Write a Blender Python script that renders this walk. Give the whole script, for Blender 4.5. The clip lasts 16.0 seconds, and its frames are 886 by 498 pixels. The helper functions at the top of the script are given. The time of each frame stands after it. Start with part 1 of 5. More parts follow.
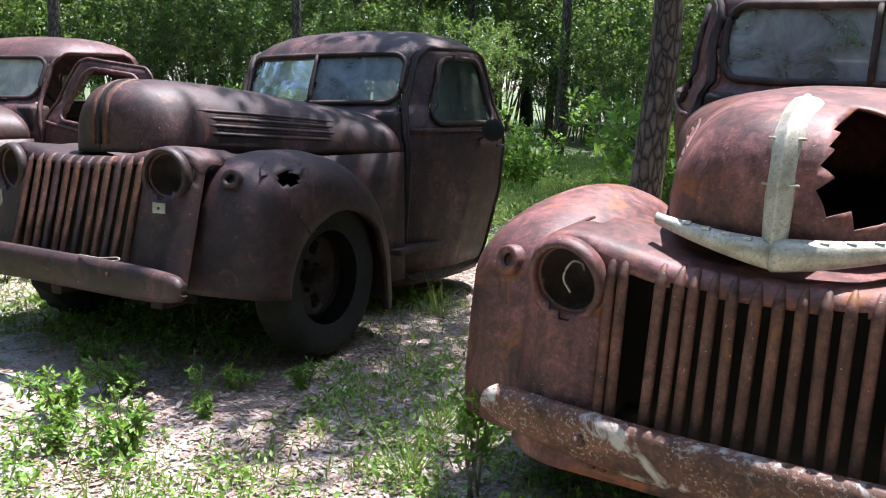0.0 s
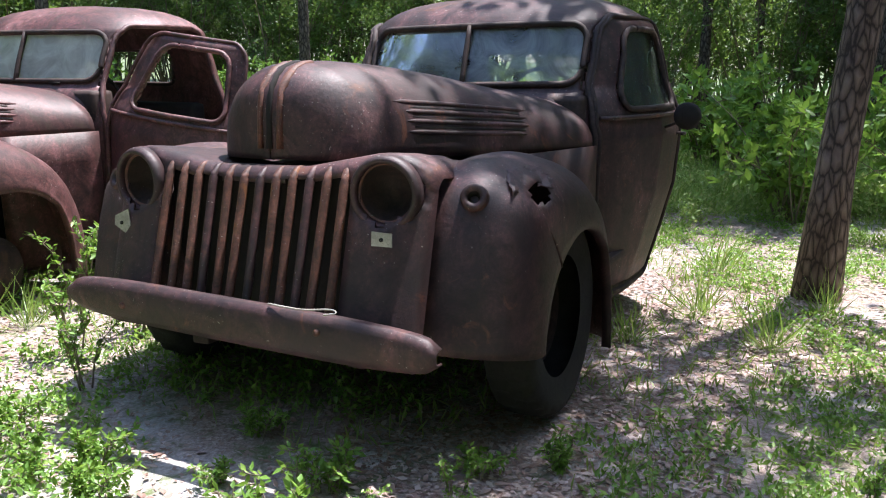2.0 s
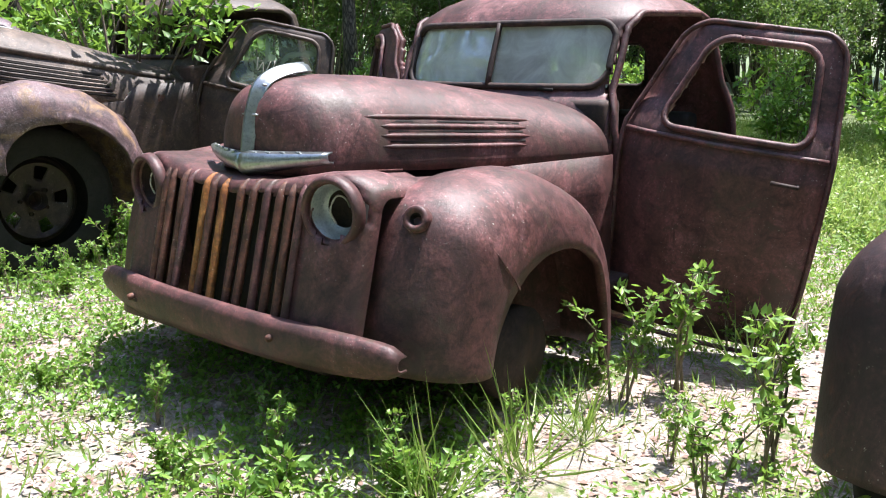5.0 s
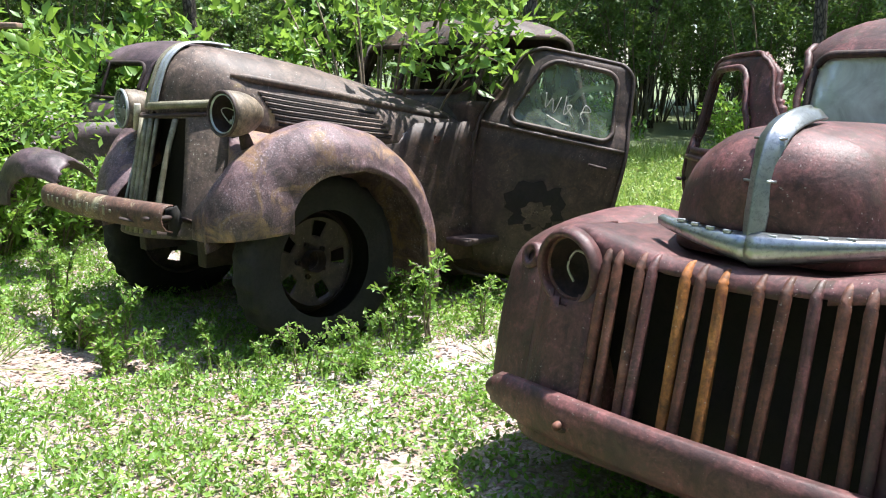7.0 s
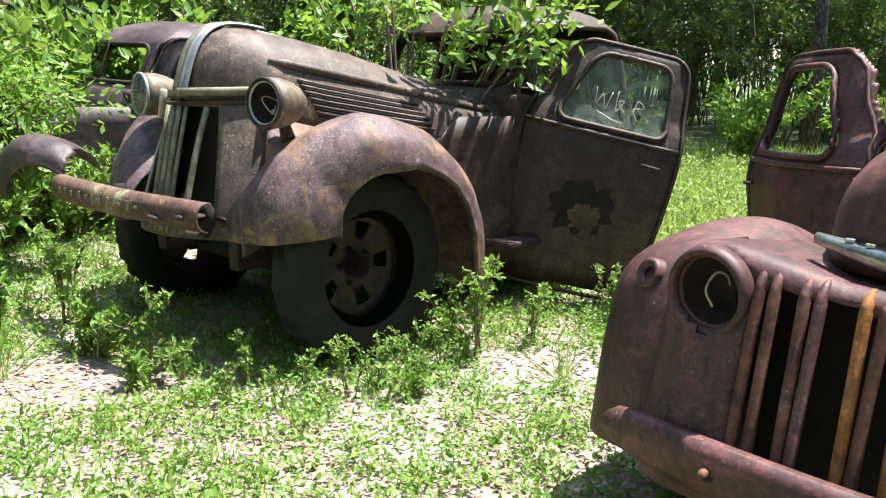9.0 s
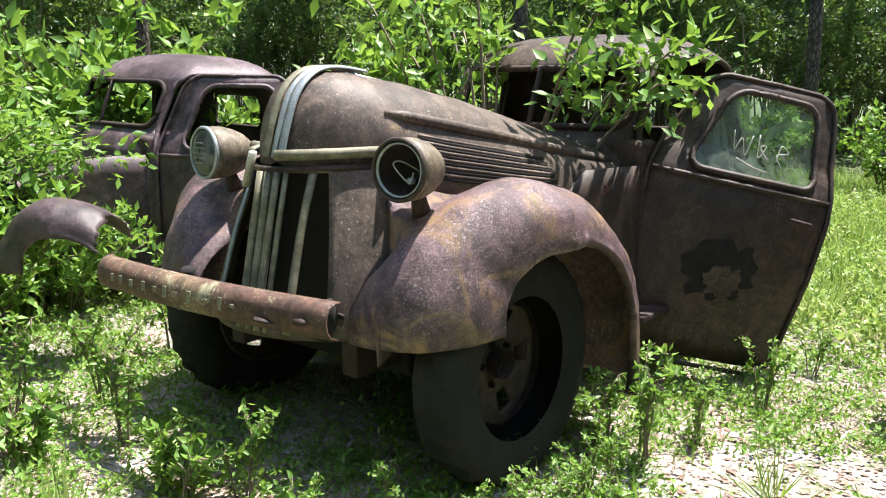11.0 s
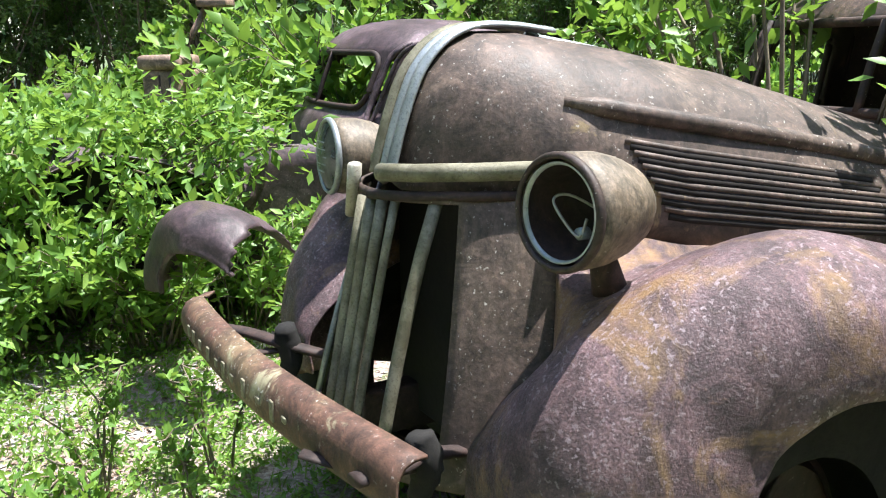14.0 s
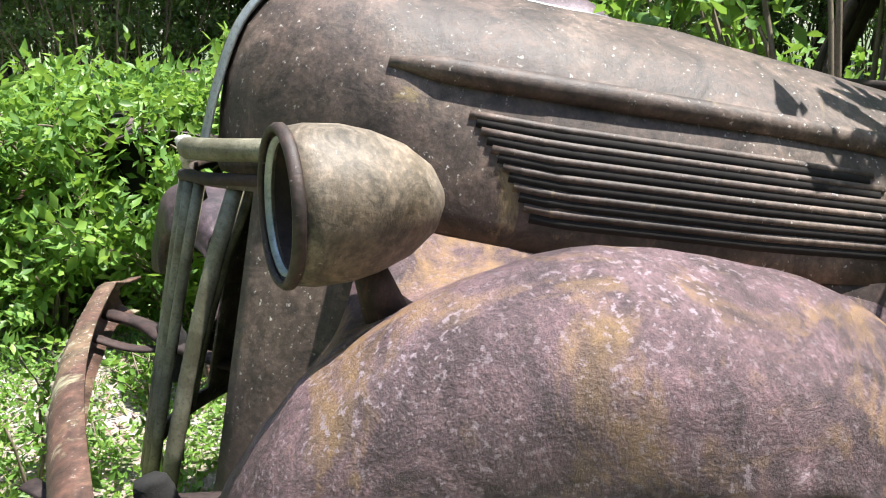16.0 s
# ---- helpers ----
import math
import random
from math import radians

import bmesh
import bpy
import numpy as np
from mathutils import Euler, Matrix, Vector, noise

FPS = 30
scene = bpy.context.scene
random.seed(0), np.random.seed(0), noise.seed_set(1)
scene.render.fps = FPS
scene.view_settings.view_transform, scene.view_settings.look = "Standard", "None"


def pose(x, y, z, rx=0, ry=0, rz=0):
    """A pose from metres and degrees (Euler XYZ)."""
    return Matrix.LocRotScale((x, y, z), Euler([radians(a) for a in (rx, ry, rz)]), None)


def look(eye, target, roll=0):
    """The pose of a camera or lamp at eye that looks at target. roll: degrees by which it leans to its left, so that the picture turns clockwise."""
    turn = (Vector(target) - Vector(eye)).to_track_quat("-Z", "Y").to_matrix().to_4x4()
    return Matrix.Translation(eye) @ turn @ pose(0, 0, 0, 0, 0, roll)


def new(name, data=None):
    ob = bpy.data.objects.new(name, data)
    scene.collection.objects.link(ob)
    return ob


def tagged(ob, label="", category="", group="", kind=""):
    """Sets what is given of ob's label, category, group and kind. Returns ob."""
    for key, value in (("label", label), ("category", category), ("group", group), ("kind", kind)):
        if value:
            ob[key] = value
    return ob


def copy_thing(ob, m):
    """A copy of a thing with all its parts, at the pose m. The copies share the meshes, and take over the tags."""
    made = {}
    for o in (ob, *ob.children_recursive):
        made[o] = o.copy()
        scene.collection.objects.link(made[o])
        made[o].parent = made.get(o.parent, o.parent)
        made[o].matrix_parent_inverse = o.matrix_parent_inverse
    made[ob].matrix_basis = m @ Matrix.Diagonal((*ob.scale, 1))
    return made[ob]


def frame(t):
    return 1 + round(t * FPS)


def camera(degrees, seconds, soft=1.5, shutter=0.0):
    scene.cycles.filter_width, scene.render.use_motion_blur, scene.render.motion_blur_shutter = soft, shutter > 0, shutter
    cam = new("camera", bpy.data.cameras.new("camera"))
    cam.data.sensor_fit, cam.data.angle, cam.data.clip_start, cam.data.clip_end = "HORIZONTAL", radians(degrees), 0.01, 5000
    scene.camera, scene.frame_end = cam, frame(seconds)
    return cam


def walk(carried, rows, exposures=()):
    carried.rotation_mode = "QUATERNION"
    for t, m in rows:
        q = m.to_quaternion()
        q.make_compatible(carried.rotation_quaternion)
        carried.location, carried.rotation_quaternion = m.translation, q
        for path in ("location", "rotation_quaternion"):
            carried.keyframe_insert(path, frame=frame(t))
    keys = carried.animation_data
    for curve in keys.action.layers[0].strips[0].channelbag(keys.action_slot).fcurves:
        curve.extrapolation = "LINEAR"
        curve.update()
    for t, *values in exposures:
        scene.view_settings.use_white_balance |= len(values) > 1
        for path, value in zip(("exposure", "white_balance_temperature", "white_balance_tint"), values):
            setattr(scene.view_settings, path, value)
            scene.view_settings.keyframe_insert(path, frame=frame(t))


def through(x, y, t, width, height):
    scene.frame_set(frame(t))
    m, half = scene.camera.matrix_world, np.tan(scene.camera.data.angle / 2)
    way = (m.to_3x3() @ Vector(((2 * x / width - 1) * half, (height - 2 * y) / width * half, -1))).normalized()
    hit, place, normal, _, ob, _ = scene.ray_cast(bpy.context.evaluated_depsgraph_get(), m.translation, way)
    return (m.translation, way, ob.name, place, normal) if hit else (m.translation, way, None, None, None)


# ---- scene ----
cam = camera(54.1, 16.0, 1.1)
PATH = [
    (0, (0.255, 0.203, 1.424), (0.243, 2.168, 1.057), 2.2),
    (0.5, (-0.061, 0.462, 1.406), (-0.057, 2.421, 1.006), 2.1),
    (1, (-0.336, 0.731, 1.414), (-0.214, 2.677, 0.97), 0.6),
    (1.5, (-0.603, 1.012, 1.434), (-0.502, 2.96, 0.994), 2.3),
    (2, (-0.933, 1.237, 1.432), (-0.858, 3.188, 1.0), 1.6),
    (2.5, (-1.233, 1.486, 1.448), (-1.351, 3.422, 0.962), -0.9),
    (3, (-1.534, 1.756, 1.474), (-1.824, 3.677, 0.997), -1.3),
    (3.2, (-1.644, 1.846, 1.481), (-1.966, 3.757, 0.988), -1.4),
    (5.3, (-3.033, 2.749, 1.423), (-3.452, 4.65, 0.961), 1.4),
    (5.5, (-3.178, 2.833, 1.409), (-3.641, 4.727, 0.965), 1.2),
    (6, (-3.515, 3.007, 1.459), (-4.042, 4.899, 1.081), 0.7),
    (6.5, (-3.892, 3.114, 1.458), (-4.457, 4.999, 1.099), 0.2),
    (7, (-4.255, 3.279, 1.445), (-4.89, 5.129, 1.031), 0.4),
    (7.5, (-4.472, 3.4, 1.452), (-5.09, 5.25, 1.011), 0.0),
    (8, (-4.602, 3.385, 1.45), (-5.153, 5.259, 1.02), 0.4),
    (8.5, (-4.695, 3.381, 1.441), (-5.268, 5.245, 0.998), 1.3),
    (9, (-4.766, 3.488, 1.437), (-5.329, 5.358, 1.001), 1.8),
    (9.5, (-4.911, 3.713, 1.44), (-5.576, 5.56, 1.059), 1.6),
    (9.7, (-4.996, 3.777, 1.442), (-5.692, 5.618, 1.087), 1.8),
    (11.8, (-6.406, 4.32, 1.592), (-6.48, 6.262, 1.119), -0.2),
    (12, (-6.516, 4.421, 1.589), (-6.525, 6.359, 1.096), -0.4),
    (12.5, (-6.627, 4.738, 1.546), (-6.766, 6.668, 1.039), -1.3),
    (13, (-6.519, 5.007, 1.54), (-6.998, 6.894, 1.083), -1.2),
    (13.5, (-6.289, 5.296, 1.539), (-7.055, 7.088, 1.09), -0.6),
    (14, (-5.956, 5.53, 1.525), (-7.04, 7.143, 1.053), -0.5),
    (14.5, (-5.764, 5.82, 1.482), (-7.143, 7.209, 1.073), -1.5),
    (15, (-5.662, 6.062, 1.47), (-7.212, 7.257, 1.057), -1.8),
    (15.5, (-5.601, 6.239, 1.487), (-7.174, 7.387, 1.032), -2.0),
    (16, (-5.65, 6.35, 1.442), (-7.088, 7.647, 0.946), -0.8),
]
walk(cam, [(t, look(eye, target, roll)) for t, eye, target, roll in PATH], [(0, 1.46, 6000, 17), (3, 1.48, 6150, 16), (6, 1.50, 6150, 13), (9.5, 1.54, 6500, 10), (12, 1.44, 6450, 10), (14, 1.46, 6200, 10), (16, 1.36, 6300, 10)])
# ---- sky, sun ----
SUN_DIR = Vector((0.23, 0.22, 1.0)).normalized()      # towards the sun
w = bpy.data.worlds.new("sky")
scene.world = w
w.use_nodes = True
wn = w.node_tree.nodes
sky = wn.new("ShaderNodeTexSky")
sky.sky_type, sky.sun_disc = "NISHITA", False
sky.sun_elevation = math.asin(SUN_DIR.z)
sky.sun_rotation = math.atan2(SUN_DIR.x, SUN_DIR.y)
wn["Background"].inputs["Strength"].default_value = 0.15
w.node_tree.links.new(sky.outputs[0], wn["Background"].inputs[0])
sun = new("sun", bpy.data.lights.new("sun", "SUN"))
sun.data.energy, sun.data.angle, sun.data.color = 5.0, radians(0.6), (1.0, 0.955, 0.89)
sun.matrix_world = look(SUN_DIR * 60, (0, 0, 0))


# ---- materials ----
def nodes(name):
    m = bpy.data.materials.new(name)
    m.use_nodes = True
    return m, m.node_tree.nodes, m.node_tree.links, m.node_tree.nodes["Principled BSDF"]


def ramp(n, stops):
    r = n.new("ShaderNodeValToRGB")
    e = r.color_ramp.elements
    while len(e) < len(stops):
        e.new(0.5)
    for k, (p, c) in zip(e, stops):
        k.position, k.color = p, (*c, 1)
    return r


def noise_tex(n, l, coord, scale, detail=6, rough=0.6, warp=0.0):
    t = n.new("ShaderNodeTexNoise")
    t.inputs["Scale"].default_value, t.inputs["Detail"].default_value = scale, detail
    t.inputs["Roughness"].default_value, t.inputs["Distortion"].default_value = rough, warp
    l.new(coord, t.inputs["Vector"])
    return t


def mixc(n, l, fac, a, b):
    x = n.new("ShaderNodeMix")
    x.data_type = "RGBA"
    for sock, v in ((x.inputs[0], fac), (x.inputs[6], a), (x.inputs[7], b)):
        if isinstance(v, (int, float)):
            sock.default_value = v
        elif isinstance(v, tuple):
            sock.default_value = (*v, 1)
        else:
            l.new(v, sock)
    return x.outputs[2]


def step(n, l, value, lo, hi):
    x = n.new("ShaderNodeMapRange")
    x.inputs[1].default_value, x.inputs[2].default_value = lo, hi
    l.new(value, x.inputs[0])
    return x.outputs[0]


def rust(name, deep, mid, pale, patch, patch_amount=0.5, rough=0.5, streak=0.5, metal=0.0, bump=0.38, spots=(0.5, 0.47, 0.42), spot_at=0.66, grit=0.85, grit_scale=70, soft=0.08):
    """Weathered sheet steel: two tones at large scale, grain, a patch colour, run-down streaks and lichen specks."""
    deep, mid, pale = (tuple((1.02 * c[0], 1.0 * c[1], 1.06 * c[2])) for c in (deep, mid, pale))
    m, n, l, b = nodes(name)
    co = n.new("ShaderNodeTexCoord").outputs["Object"]
    big = noise_tex(n, l, co, 2.6, 5, 0.62, 0.6)
    base = ramp(n, [(0.32, deep), (0.52, mid), (0.72, pale)])
    l.new(big.outputs[0], base.inputs[0])
    fine = noise_tex(n, l, co, grit_scale, 8, 0.72)
    grain = ramp(n, [(0.34, (0.52, 0.52, 0.52)), (0.5, (0.92, 0.92, 0.92)), (0.66, (1.5, 1.45, 1.45))])
    l.new(fine.outputs[0], grain.inputs[0])
    mul = n.new("ShaderNodeMix")
    mul.data_type, mul.blend_type = "RGBA", "MULTIPLY"
    mul.inputs[0].default_value = grit
    l.new(base.outputs[0], mul.inputs[6])
    l.new(grain.outputs[0], mul.inputs[7])
    wear = noise_tex(n, l, co, 9, 8, 0.74, 1.4)
    worn = ramp(n, [(0.36, (0.34, 0.34, 0.34)), (0.49, (0.95, 0.95, 0.95)), (0.64, (1.6, 1.52, 1.52))])
    l.new(wear.outputs[0], worn.inputs[0])
    mul2 = n.new("ShaderNodeMix")
    mul2.data_type, mul2.blend_type = "RGBA", "MULTIPLY"
    mul2.inputs[0].default_value = 0.85
    l.new(mul.outputs[2], mul2.inputs[6])
    l.new(worn.outputs[0], mul2.inputs[7])
    pt = noise_tex(n, l, co, 5.5, 7, 0.68, 0.9)
    c = mixc(n, l, step(n, l, pt.outputs[0], 0.72 - 0.3 * patch_amount, 0.72 + soft - 0.3 * patch_amount), mul2.outputs[2], patch)
    mp = n.new("ShaderNodeMapping")
    mp.inputs["Scale"].default_value = (14, 14, 1.3)
    l.new(co, mp.inputs[0])
    st = noise_tex(n, l, mp.outputs[0], 1.0, 6, 0.65)
    sf = n.new("ShaderNodeMath")
    sf.operation = "MULTIPLY"
    sf.inputs[1].default_value = streak
    l.new(step(n, l, st.outputs[0], 0.50, 0.68), sf.inputs[0])
    c = mixc(n, l, sf.outputs[0], c, deep)
    sp = noise_tex(n, l, co, 95, 4, 0.6)
    sm = n.new("ShaderNodeMath")
    sm.operation = "MULTIPLY"
    l.new(step(n, l, sp.outputs[0], spot_at, spot_at + 0.05), sm.inputs[0])
    l.new(step(n, l, big.outputs[0], 0.42, 0.62), sm.inputs[1])
    c = mixc(n, l, sm.outputs[0], c, spots)
    l.new(c, b.inputs["Base Color"])
    rr = n.new("ShaderNodeMapRange")
    rr.inputs[3].default_value, rr.inputs[4].default_value = rough - 0.1, rough + 0.28
    l.new(fine.outputs[0], rr.inputs[0])
    l.new(rr.outputs[0], b.inputs["Roughness"])
    b.inputs["Metallic"].default_value = metal
    bp = n.new("ShaderNodeBump")
    bp.inputs["Strength"].default_value, bp.inputs["Distance"].default_value = bump, 0.004
    add = n.new("ShaderNodeMath")
    l.new(fine.outputs[0], add.inputs[0])
    l.new(pt.outputs[0], add.inputs[1])
    l.new(add.outputs[0], bp.inputs["Height"])
    l.new(bp.outputs[0], b.inputs["Normal"])
    return m


def simple(name, a, bcol, scale=8.0, rough=0.6, metal=0.0, bump=0.2):
    m, n, l, b = nodes(name)
    co = n.new("ShaderNodeTexCoord").outputs["Object"]
    t1 = noise_tex(n, l, co, scale, 6, 0.65, 0.4)
    t2 = noise_tex(n, l, co, scale * 9, 5, 0.7)
    r = ramp(n, [(0.35, a), (0.68, bcol)])
    l.new(t1.outputs[0], r.inputs[0])
    c = mixc(n, l, step(n, l, t2.outputs[0], 0.5, 0.75), r.outputs[0], tuple(0.6 * v for v in a))
    l.new(c, b.inputs["Base Color"])
    b.inputs["Roughness"].default_value, b.inputs["Metallic"].default_value = rough, metal
    bp = n.new("ShaderNodeBump")
    bp.inputs["Strength"].default_value, bp.inputs["Distance"].default_value = bump, 0.004
    l.new(t2.outputs[0], bp.inputs["Height"])
    l.new(bp.outputs[0], b.inputs["Normal"])
    return m


def leaf_mat(name, a, bcol, c3, rough=0.45, through=0.45):
    """Leaves: each island its own green, light coming through."""
    m, n, l, b = nodes(name)
    g = n.new("ShaderNodeNewGeometry")
    r = ramp(n, [(0.0, a), (0.6, bcol), (1.0, c3)])
    l.new(g.outputs["Random Per Island"], r.inputs[0])
    l.new(r.outputs[0], b.inputs["Base Color"])
    b.inputs["Roughness"].default_value = rough
    tr = n.new("ShaderNodeBsdfTranslucent")
    lit = mixc(n, l, 0.35, r.outputs[0], (0.30, 0.42, 0.03))
    l.new(lit, tr.inputs[0])
    mx = n.new("ShaderNodeMixShader")
    mx.inputs[0].default_value = through
    l.new(b.outputs[0], mx.inputs[1])
    l.new(tr.outputs[0], mx.inputs[2])
    l.new(mx.outputs[0], n["Material Output"].inputs[0])
    return m


def glass_mat(name, film_colour, amount, tint=(0.75, 0.85, 0.8)):
    """Old window glass under a film of dust and mildew; its colour can also carry light seen in the pane."""
    m, n, l, b = nodes(name)
    co = n.new("ShaderNodeTexCoord").outputs["Object"]
    b.inputs["Base Color"].default_value = (*film_colour, 1)
    b.inputs["Roughness"].default_value = 0.35
    tr = n.new("ShaderNodeBsdfTransparent")
    tr.inputs[0].default_value = (*tint, 1)
    gl = n.new("ShaderNodeBsdfGlossy")
    gl.inputs["Roughness"].default_value = 0.04
    fr = n.new("ShaderNodeFresnel")
    fr.inputs[0].default_value = 1.5
    clear = n.new("ShaderNodeMixShader")
    l.new(fr.outputs[0], clear.inputs[0])
    l.new(tr.outputs[0], clear.inputs[1])
    l.new(gl.outputs[0], clear.inputs[2])
    t = noise_tex(n, l, co, 5, 7, 0.65, 1.2)
    mx = n.new("ShaderNodeMixShader")
    rr = n.new("ShaderNodeMapRange")
    rr.inputs[1].default_value, rr.inputs[2].default_value = 0.3, 0.75
    rr.inputs[3].default_value, rr.inputs[4].default_value = max(0, amount - 0.3), min(1, amount + 0.35)
    l.new(t.outputs[0], rr.inputs[0])
    l.new(rr.outputs[0], mx.inputs[0])
    thru = n.new("ShaderNodeBsdfTranslucent")
    thru.inputs[0].default_value = (*film_colour, 1)
    film = n.new("ShaderNodeMixShader")
    film.inputs[0].default_value = 0.45
    l.new(b.outputs[0], film.inputs[1])
    l.new(thru.outputs[0], film.inputs[2])
    l.new(clear.outputs[0], mx.inputs[1])
    l.new(film.outputs[0], mx.inputs[2])
    l.new(mx.outputs[0], n["Material Output"].inputs[0])
    return m


RUST_A = rust("rust_red", (0.050, 0.021, 0.017), (0.15, 0.058, 0.050), (0.31, 0.15, 0.13), (0.23, 0.078, 0.03), 0.60, 0.46, 0.85)
RUST_B = rust("rust_maroon", (0.017, 0.009, 0.009), (0.047, 0.021, 0.020), (0.125, 0.060, 0.056), (0.105, 0.038, 0.021), 0.42, 0.48, 0.9)
RUST_C = rust("rust_wine", (0.040, 0.020, 0.017), (0.100, 0.041, 0.037), (0.185, 0.092, 0.086), (0.06, 0.036, 0.028), 0.55, 0.46, 0.75)
RUST_D = rust("rust_olive_brown", (0.036, 0.028, 0.021), (0.086, 0.063, 0.047), (0.165, 0.128, 0.094), (0.23, 0.17, 0.085), 0.3, 0.5, 0.55, spot_at=0.64)
RUST_D_FENDER = rust("rust_purple_ochre", (0.042, 0.029, 0.029), (0.132, 0.084, 0.085), (0.235, 0.16, 0.158), (0.27, 0.165, 0.082), 0.74, 0.40, 0.65, bump=1.0, grit=1.0, grit_scale=150, soft=0.13, spots=(0.34, 0.27, 0.29), spot_at=0.57)
RUST_D_CAB = rust("rust_dark_olive", (0.022, 0.015, 0.011), (0.05, 0.034, 0.025), (0.095, 0.066, 0.048), (0.085, 0.05, 0.028), 0.4, 0.5, 0.6)
RUST_E = rust("rust_mauve", (0.036, 0.025, 0.026), (0.085, 0.059, 0.063), (0.17, 0.125, 0.135), (0.07, 0.05, 0.04), 0.5, 0.45, 0.3)
RUST_DARK = rust("rust_black_brown", (0.018, 0.012, 0.010), (0.04, 0.024, 0.019), (0.075, 0.045, 0.034), (0.07, 0.035, 0.02), 0.3, 0.65, 0.3, spot_at=0.7)
RUST_BAR = rust("rust_orange_bar", (0.045, 0.02, 0.013), (0.11, 0.044, 0.026), (0.18, 0.09, 0.06), (0.22, 0.085, 0.028), 0.42, 0.55, 0.6)
RUST_YELLOW = rust("rust_ochre_bar", (0.16, 0.055, 0.015), (0.28, 0.115, 0.025), (0.36, 0.18, 0.05), (0.15, 0.05, 0.02), 0.5, 0.6, 0.6)
PAINT_BUMPER = rust("peeling_bumper", (0.05, 0.024, 0.018), (0.13, 0.055, 0.03), (0.22, 0.11, 0.06), (0.46, 0.43, 0.39), 0.66, 0.55, 0.25, spot_at=0.56)
MOSS_BUMPER = rust("mossy_bumper", (0.05, 0.028, 0.018), (0.11, 0.06, 0.04), (0.17, 0.13, 0.07), (0.32, 0.30, 0.19), 0.45, 0.6, 0.4, spot_at=0.62)
CHROME = simple("dull_chrome", (0.28, 0.30, 0.31), (0.50, 0.52, 0.52), 9, 0.28, 0.85, 0.12)
CREAM_TRIM = simple("peeling_cream_trim", (0.34, 0.31, 0.24), (0.62, 0.60, 0.52), 14, 0.5, 0.25, 0.3)
LICHEN_TRIM = simple("lichen_trim", (0.13, 0.12, 0.075), (0.30, 0.285, 0.205), 16, 0.6, 0.2, 0.4)
GREY_TRIM = simple("grey_trim", (0.30, 0.33, 0.34), (0.46, 0.49, 0.49), 14, 0.4, 0.5, 0.2)
RUBBER = simple("old_rubber", (0.009, 0.0085, 0.008), (0.022, 0.020, 0.017), 6, 0.92, 0, 0.6)
# near-black: truly black parts, and shade painted into recesses and openings
BLACK = simple("black_and_recess_shade", (0.008, 0.007, 0.006), (0.018, 0.014, 0.012), 5, 0.9)
ALU = simple("bare_tag_metal", (0.24, 0.235, 0.22), (0.42, 0.41, 0.39), 20, 0.45, 0.4)
WIRE = simple("pale_wire", (0.35, 0.34, 0.3), (0.55, 0.52, 0.46), 30, 0.5, 0.2)
# dust film tinted pale blue to paint in the reflected sky
GLASS_B = glass_mat("glass_dust_and_sky", (0.54, 0.62, 0.68), 0.45)
GLASS_C = glass_mat("glass_mildewed", (0.74, 0.82, 0.77), 0.74)
# green film lightened to stand for the sunlit meadow behind the pane
GLASS_D = glass_mat("glass_green_film", (0.36, 0.45, 0.34), 0.40)
GLASS_DARK = glass_mat("glass_dark_film", (0.16, 0.21, 0.17), 0.38)
LENS = glass_mat("lamp_lens", (0.42, 0.43, 0.40), 0.45)


def bark_mat():
    """Plated pine bark: tall cracked plates with dark furrows."""
    m, n, l, b = nodes("pine_bark")
    co = n.new("ShaderNodeTexCoord").outputs["Object"]
    mp = n.new("ShaderNodeMapping")
    mp.inputs["Scale"].default_value = (34, 34, 11)
    l.new(co, mp.inputs[0])
    wob = noise_tex(n, l, mp.outputs[0], 1.3, 5, 0.6)
    vec = n.new("ShaderNodeMix")
    vec.data_type = "VECTOR"
    vec.inputs[0].default_value = 0.35
    l.new(mp.outputs[0], vec.inputs[4])
    l.new(wob.outputs[1], vec.inputs[5])
    v = n.new("ShaderNodeTexVoronoi")
    v.feature = "DISTANCE_TO_EDGE"
    v.inputs["Scale"].default_value = 1.0
    l.new(vec.outputs[1], v.inputs["Vector"])
    r = ramp(n, [(0.02, (0.03, 0.022, 0.018)), (0.10, (0.10, 0.075, 0.06)), (0.35, (0.19, 0.15, 0.125))])
    l.new(v.outputs[0], r.inputs[0])
    l.new(r.outputs[0], b.inputs["Base Color"])
    b.inputs["Roughness"].default_value = 0.9
    bp = n.new("ShaderNodeBump")
    bp.inputs["Strength"].default_value, bp.inputs["Distance"].default_value = 1.0, 0.03
    l.new(v.outputs[0], bp.inputs["Height"])
    l.new(bp.outputs[0], b.inputs["Normal"])
    return m


BARK = bark_mat()
BARK_DARK = simple("dark_bark", (0.03, 0.026, 0.022), (0.075, 0.062, 0.05), 7, 0.9, 0, 0.8)
TWIG = simple("twig_bark", (0.14, 0.11, 0.075), (0.24, 0.20, 0.14), 20, 0.8)
LEAF_BRIGHT = leaf_mat("leaf_bright", (0.10, 0.21, 0.04), (0.18, 0.34, 0.06), (0.29, 0.45, 0.09))
LEAF_MID = leaf_mat("leaf_mid", (0.065, 0.13, 0.042), (0.105, 0.19, 0.058), (0.16, 0.27, 0.08))
LEAF_DARK = leaf_mat("leaf_dark", (0.06, 0.115, 0.05), (0.10, 0.175, 0.068), (0.155, 0.25, 0.09), 0.4, 0.45)
GRASS = leaf_mat("grass_blades", (0.13, 0.23, 0.05), (0.21, 0.34, 0.075), (0.37, 0.40, 0.15))
